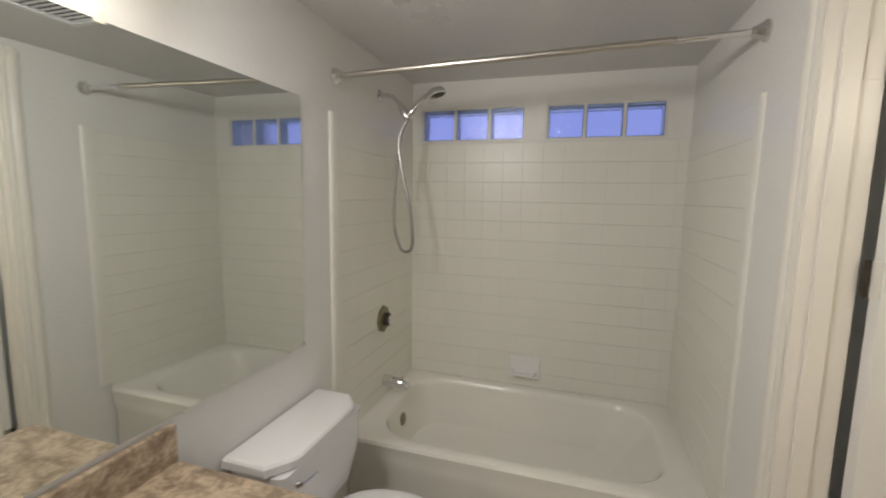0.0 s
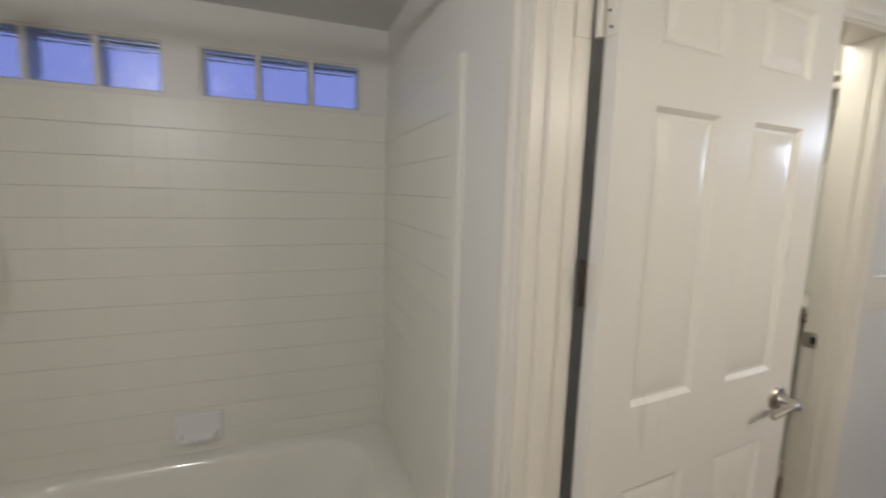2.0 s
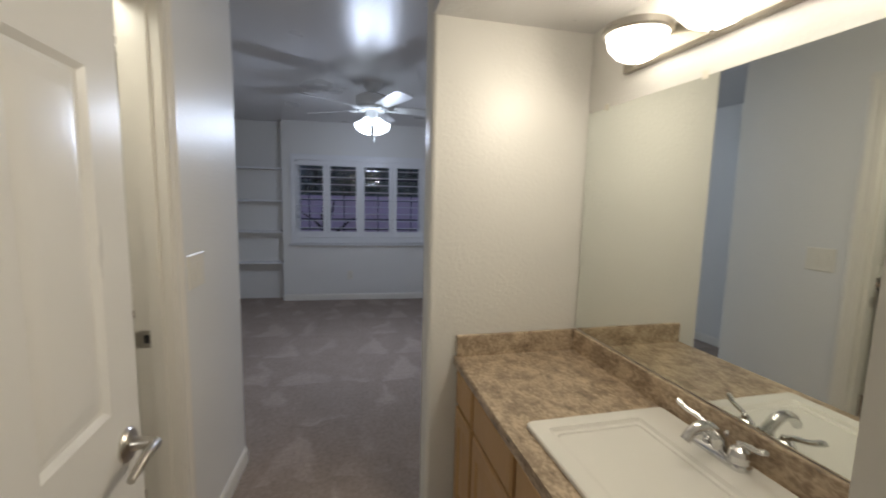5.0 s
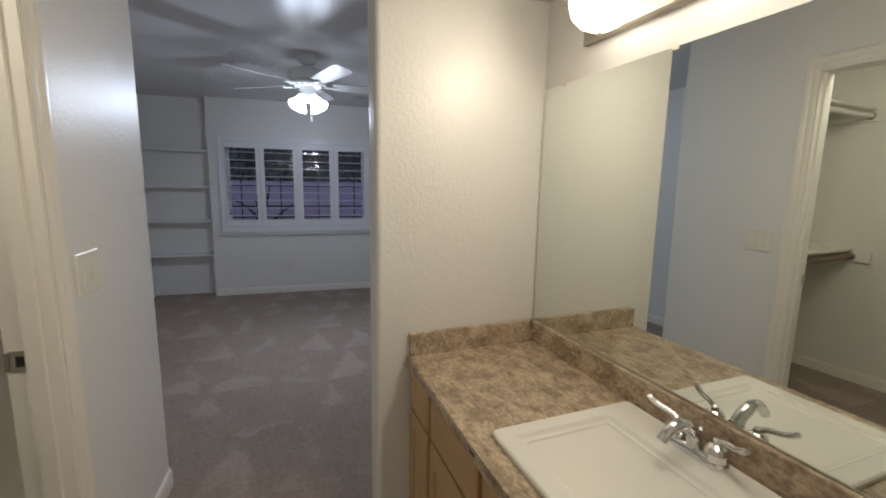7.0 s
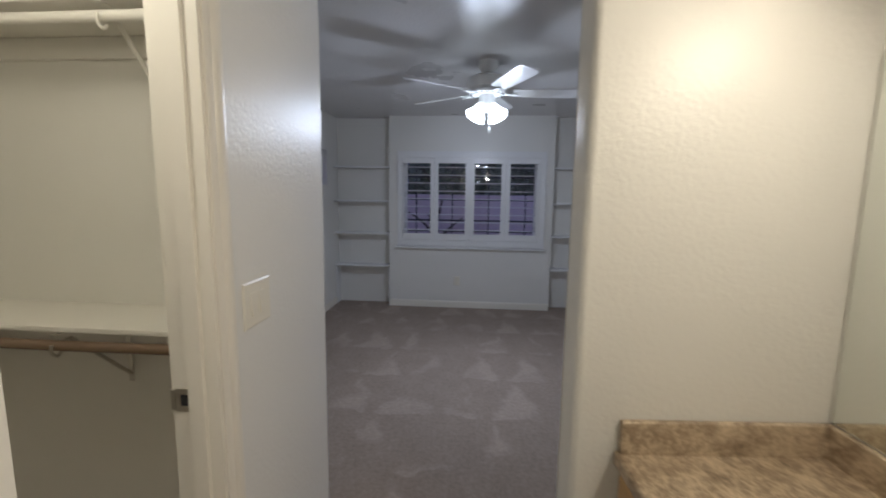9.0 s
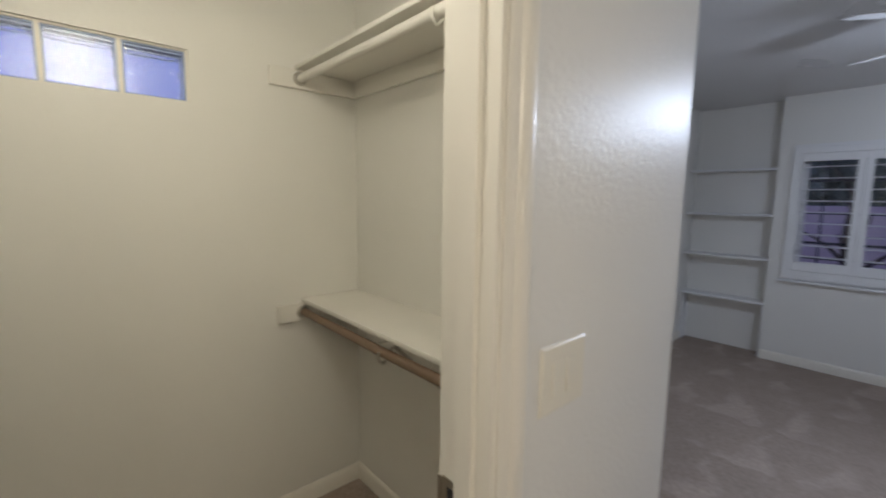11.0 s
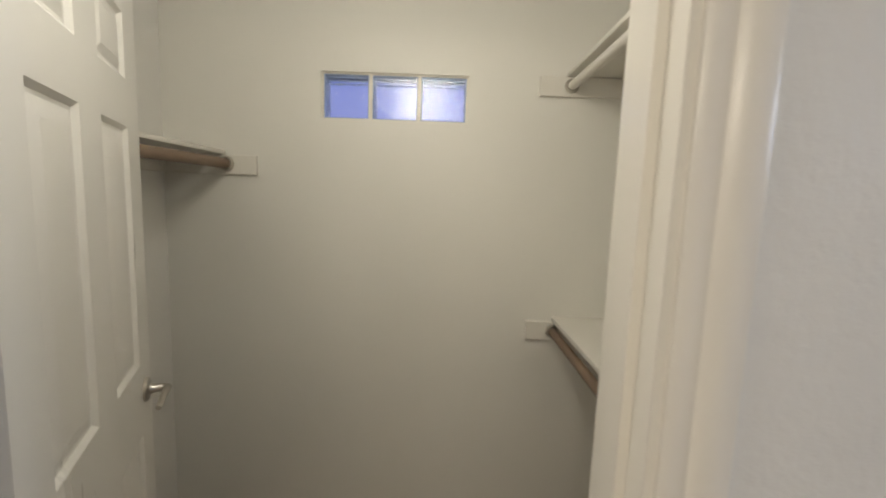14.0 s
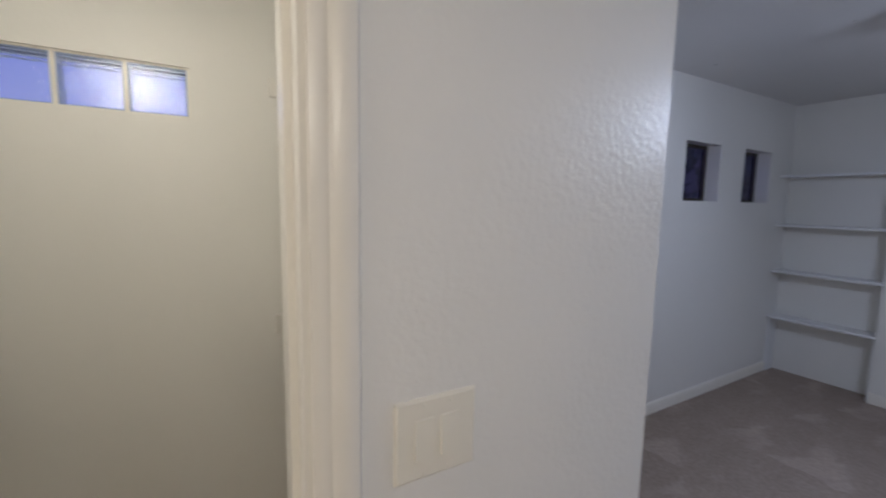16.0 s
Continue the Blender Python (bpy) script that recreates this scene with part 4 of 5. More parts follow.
EXF = 2.518
IN_S = HALL_N2 + 0.004
low = thing("closet_shelf", "cream painted lower closet shelf with worn edge", "shelf", None, "closet shelves")
part("board", round_edges(box((EXF, IN_S, 0.985), (CLOSET_E - 0.001, CLOSET_N - 0.001, 1.004)), lambda c: abs(c.x - EXF) < 1e-4, 0.004, 2), SHELF, low)
upp = thing("closet_shelf", "cream painted upper closet shelf", "shelf", None, "closet shelves")
part("board", round_edges(box((EXF - 0.004, IN_S, 1.995), (CLOSET_E - 0.001, CLOSET_N - 0.001, 2.013)), lambda c: abs(c.x - EXF + 0.004) < 1e-4, 0.004, 2), SHELF, upp)
wsh = thing("closet_shelf", "cream painted west closet shelf above wooden rod", "shelf", None, "closet shelves")
part("board", round_edges(box((PART_E + 0.001, IN_S + 0.02, 1.640), (1.128, CLOSET_N - 0.001, 1.658)), lambda c: abs(c.x - 1.128) < 1e-4, 0.004, 2), SHELF, wsh)
cleat("cream wooden cleat under the lower shelf", (2.405, CLOSET_N - 0.019, 0.903), (CLOSET_E - 0.001, CLOSET_N - 0.0005, 0.984))
cleat("cream wooden cleat under the lower shelf", (CLOSET_E - 0.019, IN_S, 0.903), (CLOSET_E - 0.0005, CLOSET_N - 0.02, 0.984))
cleat("cream wooden cleat under the upper shelf", (2.405, CLOSET_N - 0.019, 1.918), (CLOSET_E - 0.001, CLOSET_N - 0.0005, 1.994))
cleat("cream wooden cleat under the upper shelf", (CLOSET_E - 0.019, IN_S, 1.918), (CLOSET_E - 0.0005, CLOSET_N - 0.02, 1.994))
cleat("cream wooden cleat under the west shelf", (PART_E + 0.001, CLOSET_N - 0.019, 1.560), (1.262, CLOSET_N - 0.0005, 1.639))
cleat("cream wooden cleat under the west shelf", (PART_E + 0.0005, IN_S, 1.560), (PART_E + 0.019, CLOSET_N - 0.02, 1.639))
closet_rod("closet_rod", "brown stained wooden rod under the lower shelf", ROD, 2.518, IN_S, CLOSET_N - 0.034, 0.945, 0.0175)
closet_rod("closet_rod", "cream painted rod under the upper shelf", SHELF, 2.532, IN_S, CLOSET_N - 0.034, 1.958, 0.0175)
closet_rod("closet_rod", "brown wooden rod under the west shelf", ROD, 1.140, IN_S + 0.02, CLOSET_N - 0.034, 1.603, 0.021)


def bracket(label, y, ztop, rodx, mat):
    t = thing("shelf_bracket", label, "bracket", None, "shelf brackets")
    part("strut", tube([(CLOSET_E - 0.02, y, ztop - 0.26), (rodx + 0.04, y, ztop - 0.03)], 0.007, 8), mat, t)
    part("top_bar", box((rodx - 0.02, y - 0.008, ztop - 0.004), (CLOSET_E - 0.019, y + 0.008, ztop - 0.001)), mat, t)
    part("wall_bar", box((CLOSET_E - 0.0225, y - 0.010, ztop - 0.29), (CLOSET_E - 0.0195, y + 0.010, ztop - 0.003)), mat, t)
    hk = curve_points([(rodx + 0.03, y, ztop - 0.028), (rodx - 0.004, y, ztop - 0.075), (rodx - 0.026, y, ztop - 0.058), (rodx - 0.024, y, ztop - 0.035)], 5)
    part("rod_hook", tube(hk, 0.005, 8), mat, t)


cleat("cream wooden block behind the shelf bracket", (CLOSET_E - 0.019, 1.98, 1.655), (CLOSET_E - 0.0005, 2.07, 1.917))
bracket("cream steel bracket holding the upper shelf", 2.025, 1.995, 2.532, SHELF)
bracket("steel bracket hook holding the lower rod", 2.27, 0.985, 2.518, NICKEL)

# ---- vanity nook ----
CT = 0.765
SINK = (1.388, -0.008, 1.856, 0.468)
hole = (SINK[0] + 0.03, SINK[2] - 0.03, SINK[1] + 0.03, SINK[3] - 0.03)
b = permuted(slab("x", CT - 0.038, CT, PART_E + 0.05, NOOK_E - 0.002, NOOK_S + 0.002, 0.535, [hole]))
round_edges(b, lambda c: abs(c.y - 0.535) < 1e-4, 0.013)
top2 = thing("vanity_countertop", "brown stone-look laminate countertop with backsplash", "countertop")
part("top", b, LAMINATE, top2)
part("backsplash", round_edges(box((PART_E + 0.05, NOOK_S + 0.002, CT), (NOOK_E - 0.022, NOOK_S + 0.022, CT + 0.092)), lambda c: abs(c.z - CT - 0.092) < 1e-4, 0.006), LAMINATE, top2)
part("side_splash", round_edges(box((NOOK_E - 0.022, NOOK_S + 0.002, CT), (NOOK_E - 0.002, 0.520, CT + 0.092)), lambda c: abs(c.z - CT - 0.092) < 1e-4, 0.005), LAMINATE, top2)

sink = thing("sink", "white square drop-in basin in the laminate countertop", "sink")
sx0, sy0, sx1, sy1 = SINK


def sring(a, z, r, back=0.0):
    return rounded_rect(sx0 + a, sy0 + a + back, sx1 - a, sy1 - a, r, z, 4)


part("basin", loft([sring(0.0, CT + 0.0005, 0.018), sring(0.0, CT + 0.011, 0.018), sring(0.004, CT + 0.015, 0.016), sring(0.048, CT + 0.015, 0.012, 0.07), sring(0.050, CT + 0.012, 0.012, 0.07), sring(0.056, CT + 0.006, 0.012, 0.07), sring(0.066, CT + 0.005, 0.012, 0.07), sring(0.074, CT - 0.004, 0.014, 0.07), sring(0.10, CT - 0.09, 0.03, 0.07), sring(0.125, CT - 0.115, 0.03, 0.07), sring(0.18, CT - 0.122, 0.01, 0.02)]), SINKWHITE, sink, "", 30)
part("drain", lathe(((0.026, 0), (0.026, 0.002), (0.016, 0.0005)), 18, m=Matrix.Translation((1.61, 0.235, CT - 0.121))), CHROME, sink)
for k in range(3):
    part("overflow_hole", lathe(((0.0045, 0), (0.0045, 0.0015)), 10, m=Matrix.Translation((1.585 + 0.025 * k, sy1 - 0.0825, CT - 0.028)) @ pose(0, 0, 0, 74)), HOLE_SHADE, sink)

fc = thing("sink_faucet", "chrome two-handle centreset faucet on the basin rim", "faucet")
FX, FY, FZ = 1.60, 0.032, CT + 0.0155
part("base", loft([rounded_rect(FX - 0.082 + i, FY - 0.027 + i, FX + 0.082 - i, FY + 0.027 - i, 0.024 - i, FZ + z, 6) for i, z in ((0, 0), (0, 0.008), (0.005, 0.015), (0.012, 0.019))]), CHROME, fc)
for s in (-1, 1):
    h = part("handle", lathe(((0.023, 0.012), (0.022, 0.024), (0.026, 0.034), (0.022, 0.048), (0.012, 0.055), (0.010, 0.064)), 20, m=Matrix.Translation((FX + s * 0.055, FY, FZ))), CHROME, fc)
    part("lever", tube(curve_points([(FX + s * 0.055, FY, FZ + 0.058), (FX + s * 0.072, FY + 0.004, FZ + 0.068), (FX + s * 0.105, FY + 0.012, FZ + 0.074), (FX + s * 0.132, FY + 0.020, FZ + 0.088)], 5), [0.010, 0.009, 0.008, 0.007, 0.007, 0.007, 0.007, 0.007, 0.007, 0.007, 0.007, 0.0075, 0.008, 0.008, 0.008, 0.007], 10), CHROME, h)
part("spout", tube(curve_points([(FX, FY, FZ + 0.01), (FX, FY + 0.012, FZ + 0.052), (FX, FY + 0.05, FZ + 0.082), (FX, FY + 0.09, FZ + 0.078), (FX, FY + 0.115, FZ + 0.052)], 6), [0.019] * 6 + [0.0165] * 6 + [0.015] * 6 + [0.013] * 7, 16), CHROME, fc)
part("lift_rod", tube([(FX, FY - 0.018, FZ + 0.012), (FX, FY - 0.018, FZ + 0.050), (FX, FY - 0.018, FZ + 0.056), (FX, FY - 0.018, FZ + 0.062)], [0.0025, 0.0025, 0.007, 0.005], 10), CHROME, fc)

wall_mirror("vanity_mirror", "large frameless mirror above the vanity", pose(NOOK_E - 0.008, NOOK_S, CT + 0.094, 0, 0, 180), NOOK_E - 0.008 - PART_E - 0.03, 0.945, ((0.13, 0.945), (0.60, 0.945), (1.2, 0.945)))

# cabinet: face frame with drawers over arched-groove doors
CF = 0.500
cab2 = thing("vanity_cabinet", "light oak vanity cabinet with doors and drawers", "cabinet")
part("body", box((PART_E + 0.05, NOOK_S + 0.003, 0.09), (NOOK_E - 0.004, CF - 0.018, CT - 0.135)), OAK, cab2)
part("toe_kick", box((PART_E + 0.05, NOOK_S + 0.003, 0.0), (NOOK_E - 0.004, CF - 0.09, 0.088)), OAK, cab2)
units = ((NOOK_E - 0.012, NOOK_E - 0.222), (NOOK_E - 0.250, NOOK_E - 0.610), (NOOK_E - 0.640, NOOK_E - 1.000), (NOOK_E - 1.030, NOOK_E - 1.39))
fr = slab("y", CF - 0.018, CF, PART_E + 0.05, NOOK_E - 0.004, 0.09, CT - 0.039, [(b_ + 0.012, a_ - 0.012, z0, z1) for a_, b_ in units for z0, z1 in ((0.13, 0.53), (0.575, 0.70))])
part("face_frame", fr, OAK, cab2, "", None)


def raised_front(x0, x1, z0, z1, parent, name, arched):
    seq = ((0.0, 0.0), (0.0, 0.014), (0.005, 0.019), (0.045, 0.019), (0.052, 0.011), (0.060, 0.011), (0.085, 0.017)) if arched else ((0.0, 0.0), (0.0, 0.012), (0.008, 0.018), (0.02, 0.019))

    def ring(ins, y):
        n = 10
        out = [(x0 + ins, CF + 0.001 + y, z0 + ins), (x1 - ins, CF + 0.001 + y, z0 + ins)]
        dip = 0.030 if arched and ins > 0.04 else 0.0
        for k in range(n + 1):
            u = k / n
            out.append((x1 - ins + (x0 - x1 + 2 * ins) * u, CF + 0.001 + y, z1 - ins - dip * (2 * u - 1) ** 2))
        return out
    return part(name, loft([ring(i, d) for i, d in seq]), OAK, parent, "", 20)


for a_, b_ in units:
    raised_front(b_, a_, 0.115, 0.545, cab2, "cabinet_door", True)
    raised_front(b_, a_, 0.560, 0.705, cab2, "drawer_front", False)

# vanity light: back plate with three bowls
vl = thing("vanity_light", "brushed nickel three-bowl vanity light, lit", "wall light")
part("back_plate", loft([[(x, y, z) for x, z in ((2.195 - i, 1.902 + i), (2.195 - i, 1.992 - i), (1.285 + i, 1.992 - i), (1.285 + i, 1.902 + i))] for i, y in ((0, NOOK_S + 0.0005), (0, NOOK_S + 0.022), (0.01, NOOK_S + 0.028))]), PLATE, vl, "", 25)
for lx in VANITY_LAMP_X:
    m = Matrix.Translation((lx - 0.03, 0.075, 1.955))
    arm = part("arm", tube([(lx - 0.03, NOOK_S + 0.026, 1.975), (lx - 0.03, 0.03, 1.982), (lx - 0.03, 0.075, 1.975)], 0.009, 10), NICKEL, vl)
    part("rim", lathe(((0.098, 0.004), (0.106, 0.010), (0.106, 0.030), (0.094, 0.032), (0.094, 0.006)), 32, m=m, close=False), NICKEL, vl, "brushed nickel ring round the glass")
    part("glass_bowl", lathe(((0.093, 0.024), (0.093, 0.0), (0.084, -0.034), (0.060, -0.060), (0.030, -0.074), (0.006, -0.078)), 32, m=m, close=False), SHADEGLASS, vl, "lit frosted glass bowl")
    part("finial", lathe(((0.006, -0.078), (0.007, -0.084), (0.003, -0.090)), 12, m=m), NICKEL, vl)

copy_thing(vl, pose(BATH_W, 0.33, 0, 0, 0, -90) @ pose(-1.74, -NOOK_S, 0)).name = "bathroom_vanity_light"
for o in (top2, sink, fc, cab2, vl, bpy.data.objects["vanity_mirror"], bpy.data.objects["baseboard_nook_end"]):
    turned_to_view(o)

# ---- bedroom ----
def niche_shelf(y0, y1, z, group):
    tagged(part("niche_shelf", box((BED_E - 0.014, y0 + 0.001, z - 0.020), (BED_E + NICHE_D - 0.001, y1 - 0.001, z), 0.002, 1), WHITE, None), "white painted shelf board in the wall niche", "shelf", group)


for z in (0.523, 0.938, 1.347, 1.772):
    niche_shelf(NICHE_N, BED_N, z, "shelves in the niches")
    niche_shelf(BED_S, NICHE_S, z, "shelves in the niches")
for y in (BED_N - 0.018, NICHE_N + 0.018):
    s = 1 if y > 2.4 else -1
    tagged(part("niche_upright", box((BED_E + 0.02, min(y, y + s * 0.017), 0.0), (BED_E + NICHE_D - 0.002, max(y, y + s * 0.017), 0.50)), WHITE, None), "white painted upright under the niche shelves", "shelf support", "niche uprights")

shut = thing("plantation_shutters", "white plantation shutters with open louvres", "shutters")
part("shutter_frame", slab("x", BED_E - 0.030, BED_E - 0.0005, 0.105, 1.90, 0.800, 1.945, [(0.165, 1.855, 0.862, 1.880)]), WHITE, shut, "", None)
part("outer_moulding", slab("x", BED_E - 0.040, BED_E - 0.0305, 0.095, 1.91, 0.795, 1.955, [(0.120, 1.885, 0.820, 1.930)]), WHITE, shut, "", None)
part("sill", box((BED_E - 0.055, 0.075, 0.758), (BED_E - 0.0005, 1.935, 0.779), 0.004), WHITE, shut)
part("apron", box((BED_E - 0.022, 0.09, 0.780), (BED_E - 0.0005, 1.92, 0.7995), 0.002, 1), WHITE, shut)
PAN = ((1.852, 1.452), (1.450, 1.018), (1.014, 0.580), (0.578, 0.168))
OPN = ((1.834, 1.500), (1.402, 1.070), (0.957, 0.632), (0.523, 0.200))
for (pa, pb), (oa, ob_) in zip(PAN, OPN):
    panel = part("shutter_panel", slab("x", BED_E - 0.026, BED_E + 0.002, pb + 0.001, pa - 0.001, 0.865, 1.877, [(ob_, oa, 0.945, 1.812)]), WHITE, shut, "", None)
    nl = 9
    for k in range(nl):
        z = 0.945 + (k + 0.5) * (1.812 - 0.945) / nl
        prof = [(0.030 * math.cos(a) * 1.0, 0.0058 * math.sin(a)) for a in [2 * math.pi * i / 10 for i in range(10)]]
        ti = radians(3)
        ring = lambda y: [(BED_E - 0.012 + u * math.cos(ti) - v * math.sin(ti), y, z + u * math.sin(ti) + v * math.cos(ti)) for u, v in prof]
        part("louvre", loft([ring(ob_ + 0.001), ring(oa - 0.001)]), WHITE, panel)

win = thing("window_4", "aluminium sliding window behind the shutters", "window", None, "", "structure")
part("window_frame", slab("x", BED_E + 0.16, BED_E + 0.20, BWIN[0], BWIN[1], BWIN[2], BWIN[3], [(BWIN[0] + 0.04, 0.995, BWIN[2] + 0.04, BWIN[3] - 0.04), (1.035, BWIN[1] - 0.04, BWIN[2] + 0.04, BWIN[3] - 0.04)]), WHITE, win, "", None)
for y0, y1 in ((BWIN[0] + 0.04, 0.995), (1.035, BWIN[1] - 0.04)):
    p = part("pane", box((BED_E + 0.178, y0, BWIN[2] + 0.04), (BED_E + 0.182, y1, BWIN[3] - 0.04)), WINGLASS, win)
    p.visible_shadow = False
for k, (a_, b_) in enumerate(SMALL_WIN):
    sw = thing("window_%d" % (5 + k), "small square window with dark frame at dusk", "window", None, "", "structure")
    part("window_frame", slab("y", BED_N + 0.105, BED_N + 0.14, a_, b_, SMALL_Z[0], SMALL_Z[1], [(a_ + 0.022, b_ - 0.022, SMALL_Z[0] + 0.022, SMALL_Z[1] - 0.022)]), DARKMETAL, sw, "", None)
    p = part("pane", box((a_ + 0.022, BED_N + 0.12, SMALL_Z[0] + 0.022), (b_ - 0.022, BED_N + 0.124, SMALL_Z[1] - 0.022)), TINTGLASS, sw)
    p.visible_shadow = False

# ceiling fan
fan = thing("ceiling_fan", "white five-blade ceiling fan with lit glass shades", "ceiling fan", pose(FAN[0], FAN[1], 0))
part("canopy", lathe(((0.035, 2.300), (0.055, 2.318), (0.072, 2.345), (0.074, CEIL - 0.001)), 28), WHITE, fan)
part("downrod", lathe(((0.014, 2.27), (0.014, 2.31)), 14), WHITE, fan)
part("motor_housing", lathe(((0.060, 2.165), (0.115, 2.172), (0.140, 2.195), (0.145, 2.230), (0.138, 2.262), (0.100, 2.280), (0.030, 2.286)), 36), WHITE, fan)
part("vent_ring", lathe(((0.100, 2.150), (0.132, 2.156), (0.138, 2.170), (0.118, 2.172)), 36), WHITE, fan)
for k in range(18):
    a = 2 * math.pi * k / 18
    part("vent_slot", box((0.106, -0.006, 2.1485), (0.127, 0.006, 2.1525), bm=None), HOLE_SHADE, fan).matrix_basis = pose(0, 0, 0, 0, 0, math.degrees(a))
part("light_fitter", lathe(((0.022, 2.030), (0.050, 2.045), (0.062, 2.070), (0.060, 2.105), (0.050, 2.150)), 28), WHITE, fan)
for k in range(5):
    a = -15 + 72 * k
    br = part("blade_bracket", box((0.085, -0.018, 2.150), (0.215, 0.018, 2.156), 0.002, 1), WHITE, fan)
    br.matrix_basis = pose(0, 0, 0, 0, 0, a)
    outline = [(0.185, -0.050), (0.30, -0.060), (0.60, -0.068), (0.640, -0.062), (0.660, -0.040), (0.660, 0.040), (0.640, 0.062), (0.60, 0.068), (0.30, 0.060), (0.185, 0.050)]
    tilt = math.tan(radians(-12))
    bl = part("blade", loft([[(u, v, 2.163 + v * tilt) for u, v in outline], [(u, v, 2.169 + v * tilt) for u, v in outline]]), WHITE, fan, "white painted fan blade", 30)
    bl.matrix_basis = pose(0, 0, 0, 0, 0, a)
for k in range(4):
    a = radians(45 + 90 * k)
    m = Matrix.Translation((0.058 * math.cos(a), 0.058 * math.sin(a), 2.075)) @ pose(0, 0, 0, 0, 0, 45 + 90 * k) @ pose(0, 0, 0, 0, 146, 0)
    part("shade_arm", tube([(0.03 * math.cos(a), 0.03 * math.sin(a), 2.085), (0.062 * math.cos(a), 0.062 * math.sin(a), 2.072)], 0.012, 10), WHITE, fan)
    part("glass_shade", lathe(((0.020, 0.0), (0.030, 0.012), (0.036, 0.035), (0.046, 0.060), (0.064, 0.088), (0.070, 0.098)), 24, m=m, close=False), FANGLASS, fan, "lit frosted bell glass shade")
for dx, l in ((0.02, 1.935), (-0.025, 1.915)):
    ch = part("pull_chain", tube([(dx, -0.02, 2.04), (dx, -0.02, l)], 0.0022, 6), CHROME, fan)
    part("chain_fob", lathe(((0.004, l - 0.032), (0.008, l - 0.026), (0.007, l - 0.004), (0.003, l)), 12, m=Matrix.Translation((dx, -0.02, 0))), WHITE, ch)

# ---- outside the windows ----
structure("ground", box((-30, -30, -0.30), (60, 40, -0.12)), SOIL, "bare brown garden soil outside", "ground")
# this wall is made up: it hides bright sky so the small windows look dark
structure("neighbour_wall", box((3.0, 5.6, -0.12), (14, 5.8, 2.35)), STUCCO, "added stucco wall that blocks sky behind the small windows", "garden wall")
structure("garden_wall", box((9.2, -12, -0.12), (9.4, 14, 1.42)), STUCCO, "pinkish stucco garden wall seen through shutters", "garden wall")
fence = thing("window_bars", "black iron security bars outside the bedroom window", "security bars")
for z in (0.95, 1.09, 1.365, 1.66):
    part("rail", box((BED_E + 0.36, 0.0, z - 0.011), (BED_E + 0.38, 2.05, z + 0.011)), IRON, fence)
for k in range(9):
    y = 0.05 + k * 0.24
    part("bar", box((BED_E + 0.3620, y - 0.008, 0.80), (BED_E + 0.378, y + 0.008, 1.95)), IRON, fence)
for y in (0.02, 2.03):
    part("wall_anchor", box((BED_E + 0.29, y - 0.012, 1.30), (BED_E + 0.36, y + 0.012, 1.33)), IRON, fence)

random.seed(7)
tree = thing("garden_tree", "small dark garden tree against the wall", "tree", pose(8.1, 1.55, -0.12))
tb = tube(curve_points([(0, 0, 0), (0.05, 0.02, 0.6), (-0.02, 0.10, 1.2), (0.05, 0.0, 1.9)], 5), [0.07 - 0.003 * i for i in range(16)], 10)
for k in range(7):
    a, z = random.uniform(0, 6.28), random.uniform(0.7, 1.7)
    tube(curve_points([(0.02, 0.04, z), (0.25 * math.cos(a), 0.25 * math.sin(a), z + 0.25), (0.5 * math.cos(a), 0.5 * math.sin(a), z + 0.42)], 4), [0.03, 0.027, 0.024, 0.021, 0.018, 0.015, 0.012, 0.010, 0.008], 7, bm=tb)
part("trunk", tb, BARK, tree)
verts, faces = [], []
for k in range(900):
    a, r, z = random.uniform(0, 6.28), random.uniform(0.1, 0.75), random.uniform(2.05, 3.0)
    c = Vector((r * math.cos(a), r * math.sin(a), z + 0.12 * math.sin(3 * a)))
    q = Euler((random.uniform(0, 6), random.uniform(0, 6), random.uniform(0, 6))).to_matrix()
    i = len(verts)
    verts += [c + q @ Vector(p) for p in ((-0.045, 0, 0), (0, -0.02, 0.006), (0.045, 0, 0), (0, 0.02, 0.006))]
    faces.append((i, i + 1, i + 2, i + 3))
me = bpy.data.meshes.new("crown")
me.from_pydata(verts, [], faces)
me.materials.append(LEAF)
crown = new("crown", me)
crown.parent = tree

verts, faces = [], []
for k in range(9000):
    c0 = Vector((random.uniform(9.7, 11.6), random.uniform(-6, 8), 0))
    c0.z = random.uniform(0.2, 3.4 + 0.7 * noise.noise(Vector((c0.x, c0.y, 3.0))))
    q = Euler((random.uniform(0, 6), random.uniform(0, 6), random.uniform(0, 6))).to_matrix()
    i = len(verts)
    verts += [c0 + q @ Vector(p) for p in ((-0.13, 0, 0), (0, -0.06, 0.02), (0.13, 0, 0), (0, 0.06, 0.02))]
    faces.append((i, i + 1, i + 2, i + 3))
for k in range(40):
    y0 = -6 + 0.36 * k
    h = 3.0 + 0.6 * noise.noise(Vector((0.9 * y0, 2.0, 5.0)))
    i = len(verts)
    verts += [Vector((11.7, y0, 0)), Vector((11.7, y0 + 0.37, 0)), Vector((11.7 + 0.2 * (k % 2), y0 + 0.37, h)), Vector((11.7, y0, h + 0.15))]
    faces.append((i, i + 1, i + 2, i + 3))
me = bpy.data.meshes.new("hedge")
me.from_pydata(verts, [], faces)
me.materials.append(LEAF)
tagged(new("hedge", me), "dark green leafy hedge behind the garden wall", "hedge", "", "stuff")

# ---- tiles of the tub surround, last ----
PITCH, TOP = 0.1122, 1.786


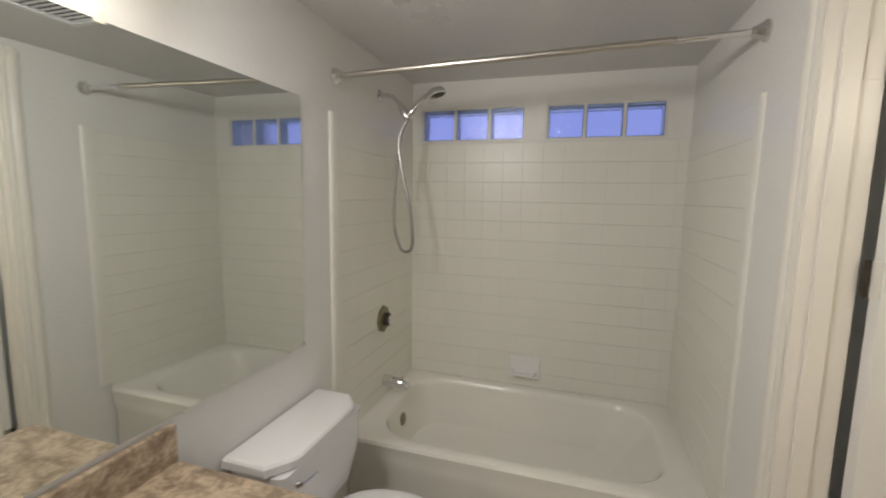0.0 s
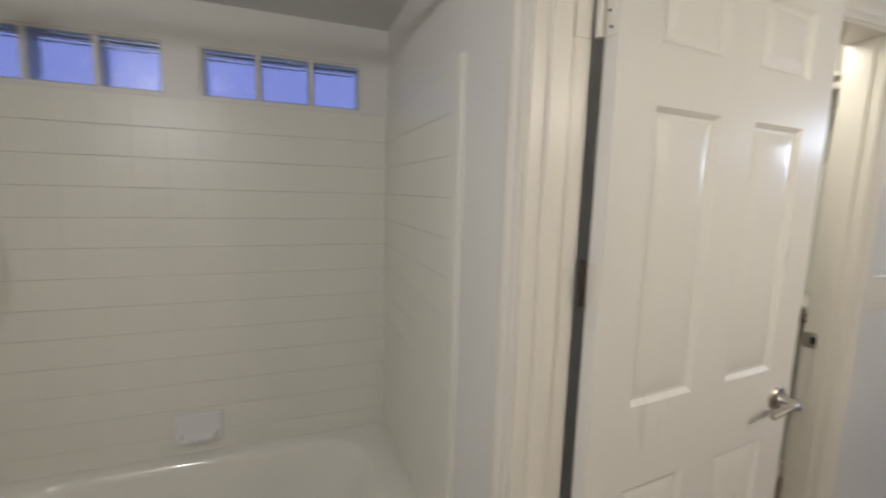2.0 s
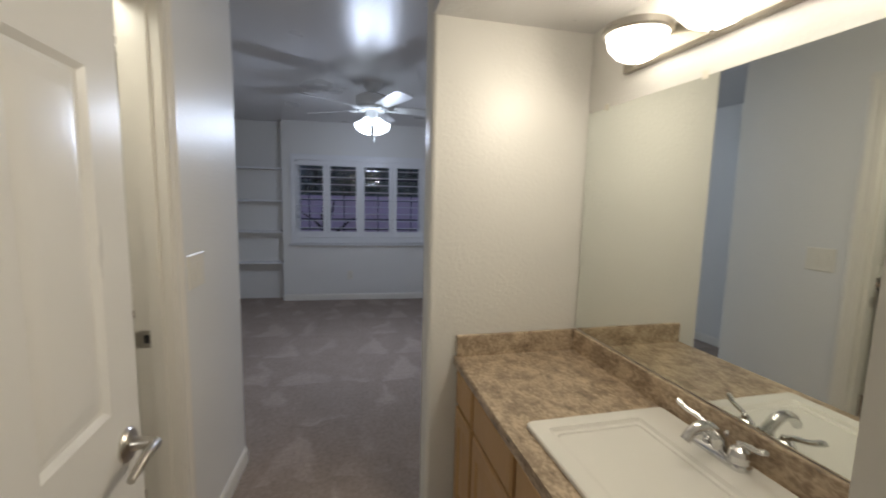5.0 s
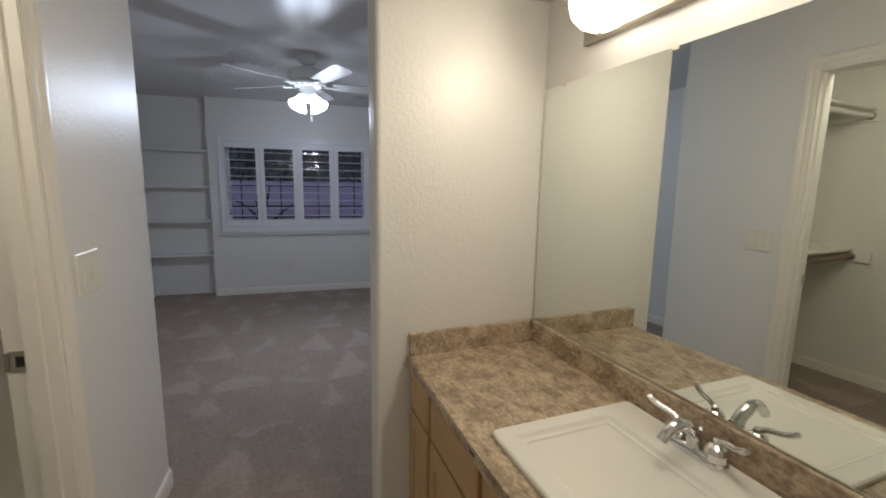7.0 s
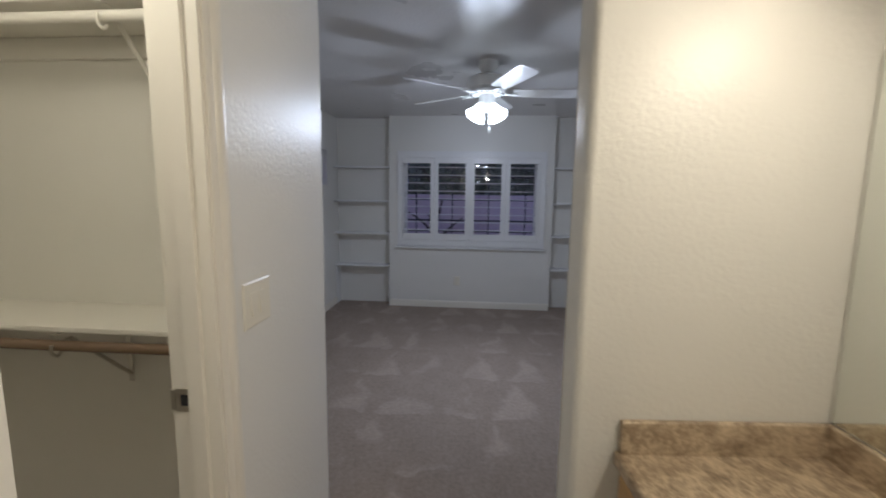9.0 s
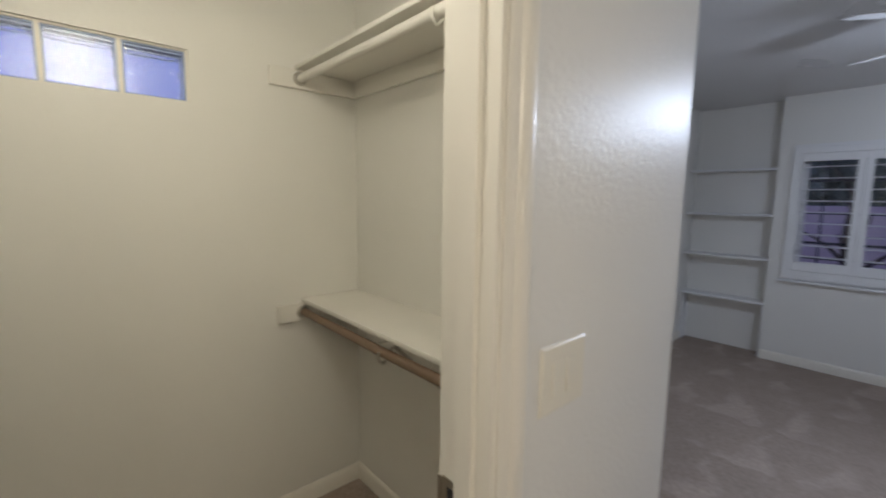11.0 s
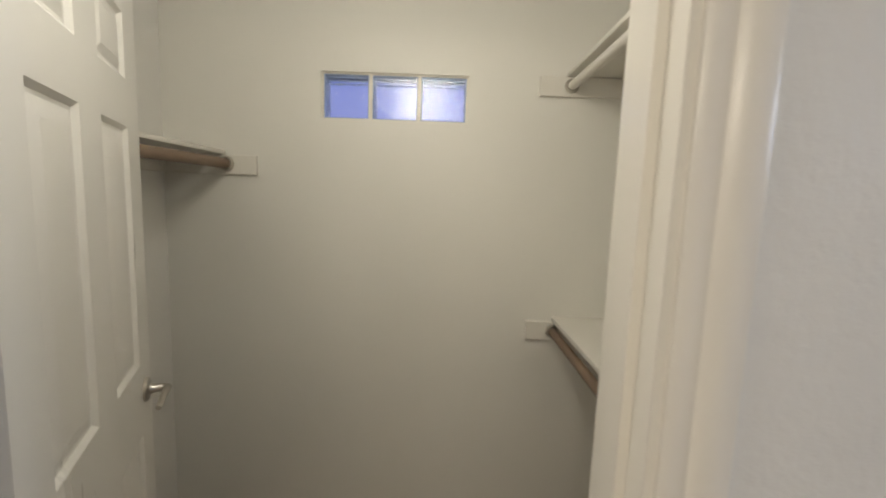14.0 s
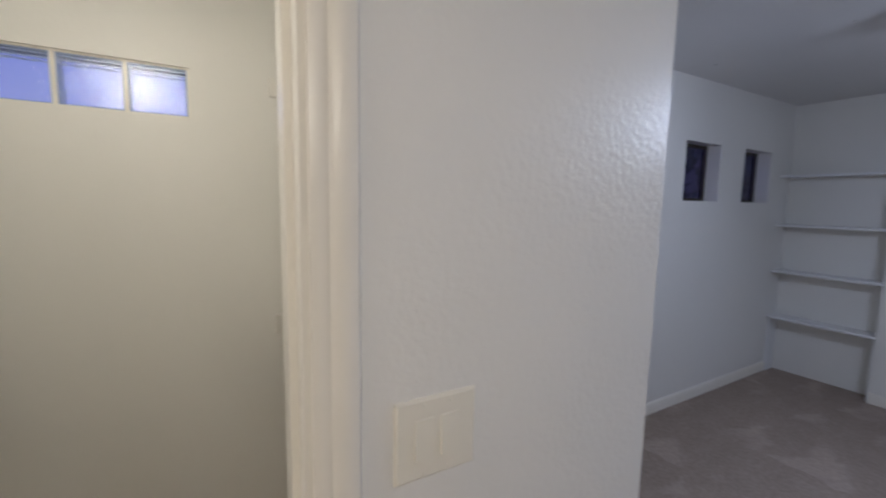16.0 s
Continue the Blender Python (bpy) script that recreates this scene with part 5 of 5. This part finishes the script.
def tile_mesh(w, h):
    bm = bmesh.new()
    seq = ((0.0, 0.0), (0.0001, 0.0066), (0.0012, 0.0078))
    loft([[(0.15 * i, -d, i), (w - 0.15 * i, -d, i), (w - 0.15 * i, -d, h - i), (0.15 * i, -d, h - i)] for i, d in seq], bm, cap_first=False)
    return mesh_of("tile", bm, TILE)


def tile_wall(parent_name, origin, turn, length, rows, grout_name):
    """Tiles in the plane of a wall: x along it from origin, y out of it towards minus."""
    wall_ob = bpy.data.objects[parent_name]
    base = Matrix.Translation(origin) @ pose(0, 0, 0, 0, 0, turn)
    g = part(grout_name, box((0, -0.0055, 0), (length, -0.0004, rows * PITCH)), GROUT, wall_ob)
    g.matrix_basis = base
    n = int(length / PITCH)
    rest = length - n * PITCH
    full = tile_mesh(PITCH - 0.0003, PITCH - 0.0016)
    cut = tile_mesh(rest - 0.0003, PITCH - 0.0016) if rest > 0.02 else None
    for j in range(rows):
        for i in range(n + (1 if cut else 0)):
            ob = new("tile", full if i < n else cut)
            ob.parent = wall_ob
            ob.matrix_basis = base @ pose(i * PITCH + 0.00015, -random.uniform(0, 0.00012), j * PITCH + 0.0008 + random.uniform(-0.0003, 0.0003), random.uniform(-0.08, 0.08), 0, random.uniform(-0.03, 0.03))


ROWS = 13
Z0 = TOP - ROWS * PITCH
tile_wall("wall_north_bathroom", (BATH_W, TUB_N, Z0), 0, TUB_E - BATH_W, ROWS, "grout_north")
tile_wall("wall_west_bathroom", (BATH_W, 1.672, Z0), 90, TUB_N - 1.672, ROWS, "grout_west")
tile_wall("wall_partition", (TUB_E, TUB_N, Z0), -90, TUB_N - 1.715, ROWS, "grout_east")
# rounded trim tiles up the open edges and along the top
for x, y, s, nm in ((BATH_W, 1.645, 1, "west"), (TUB_E, 1.690, -1, "east")):
    b = bmesh.new()
    prof = [(0, -0.030), (s * 0.005, -0.029), (s * 0.010, -0.023), (s * 0.012, -0.012), (s * 0.012, 0.027), (0, 0.027)]
    loft([[(x + u, y + v, z) for u, v in prof] for z in (0.39, TOP + 0.02)], b)
    structure("trim_tile_edge_" + nm, b, TILE, "glazed cream bullnose tile edge", "trim", 30)
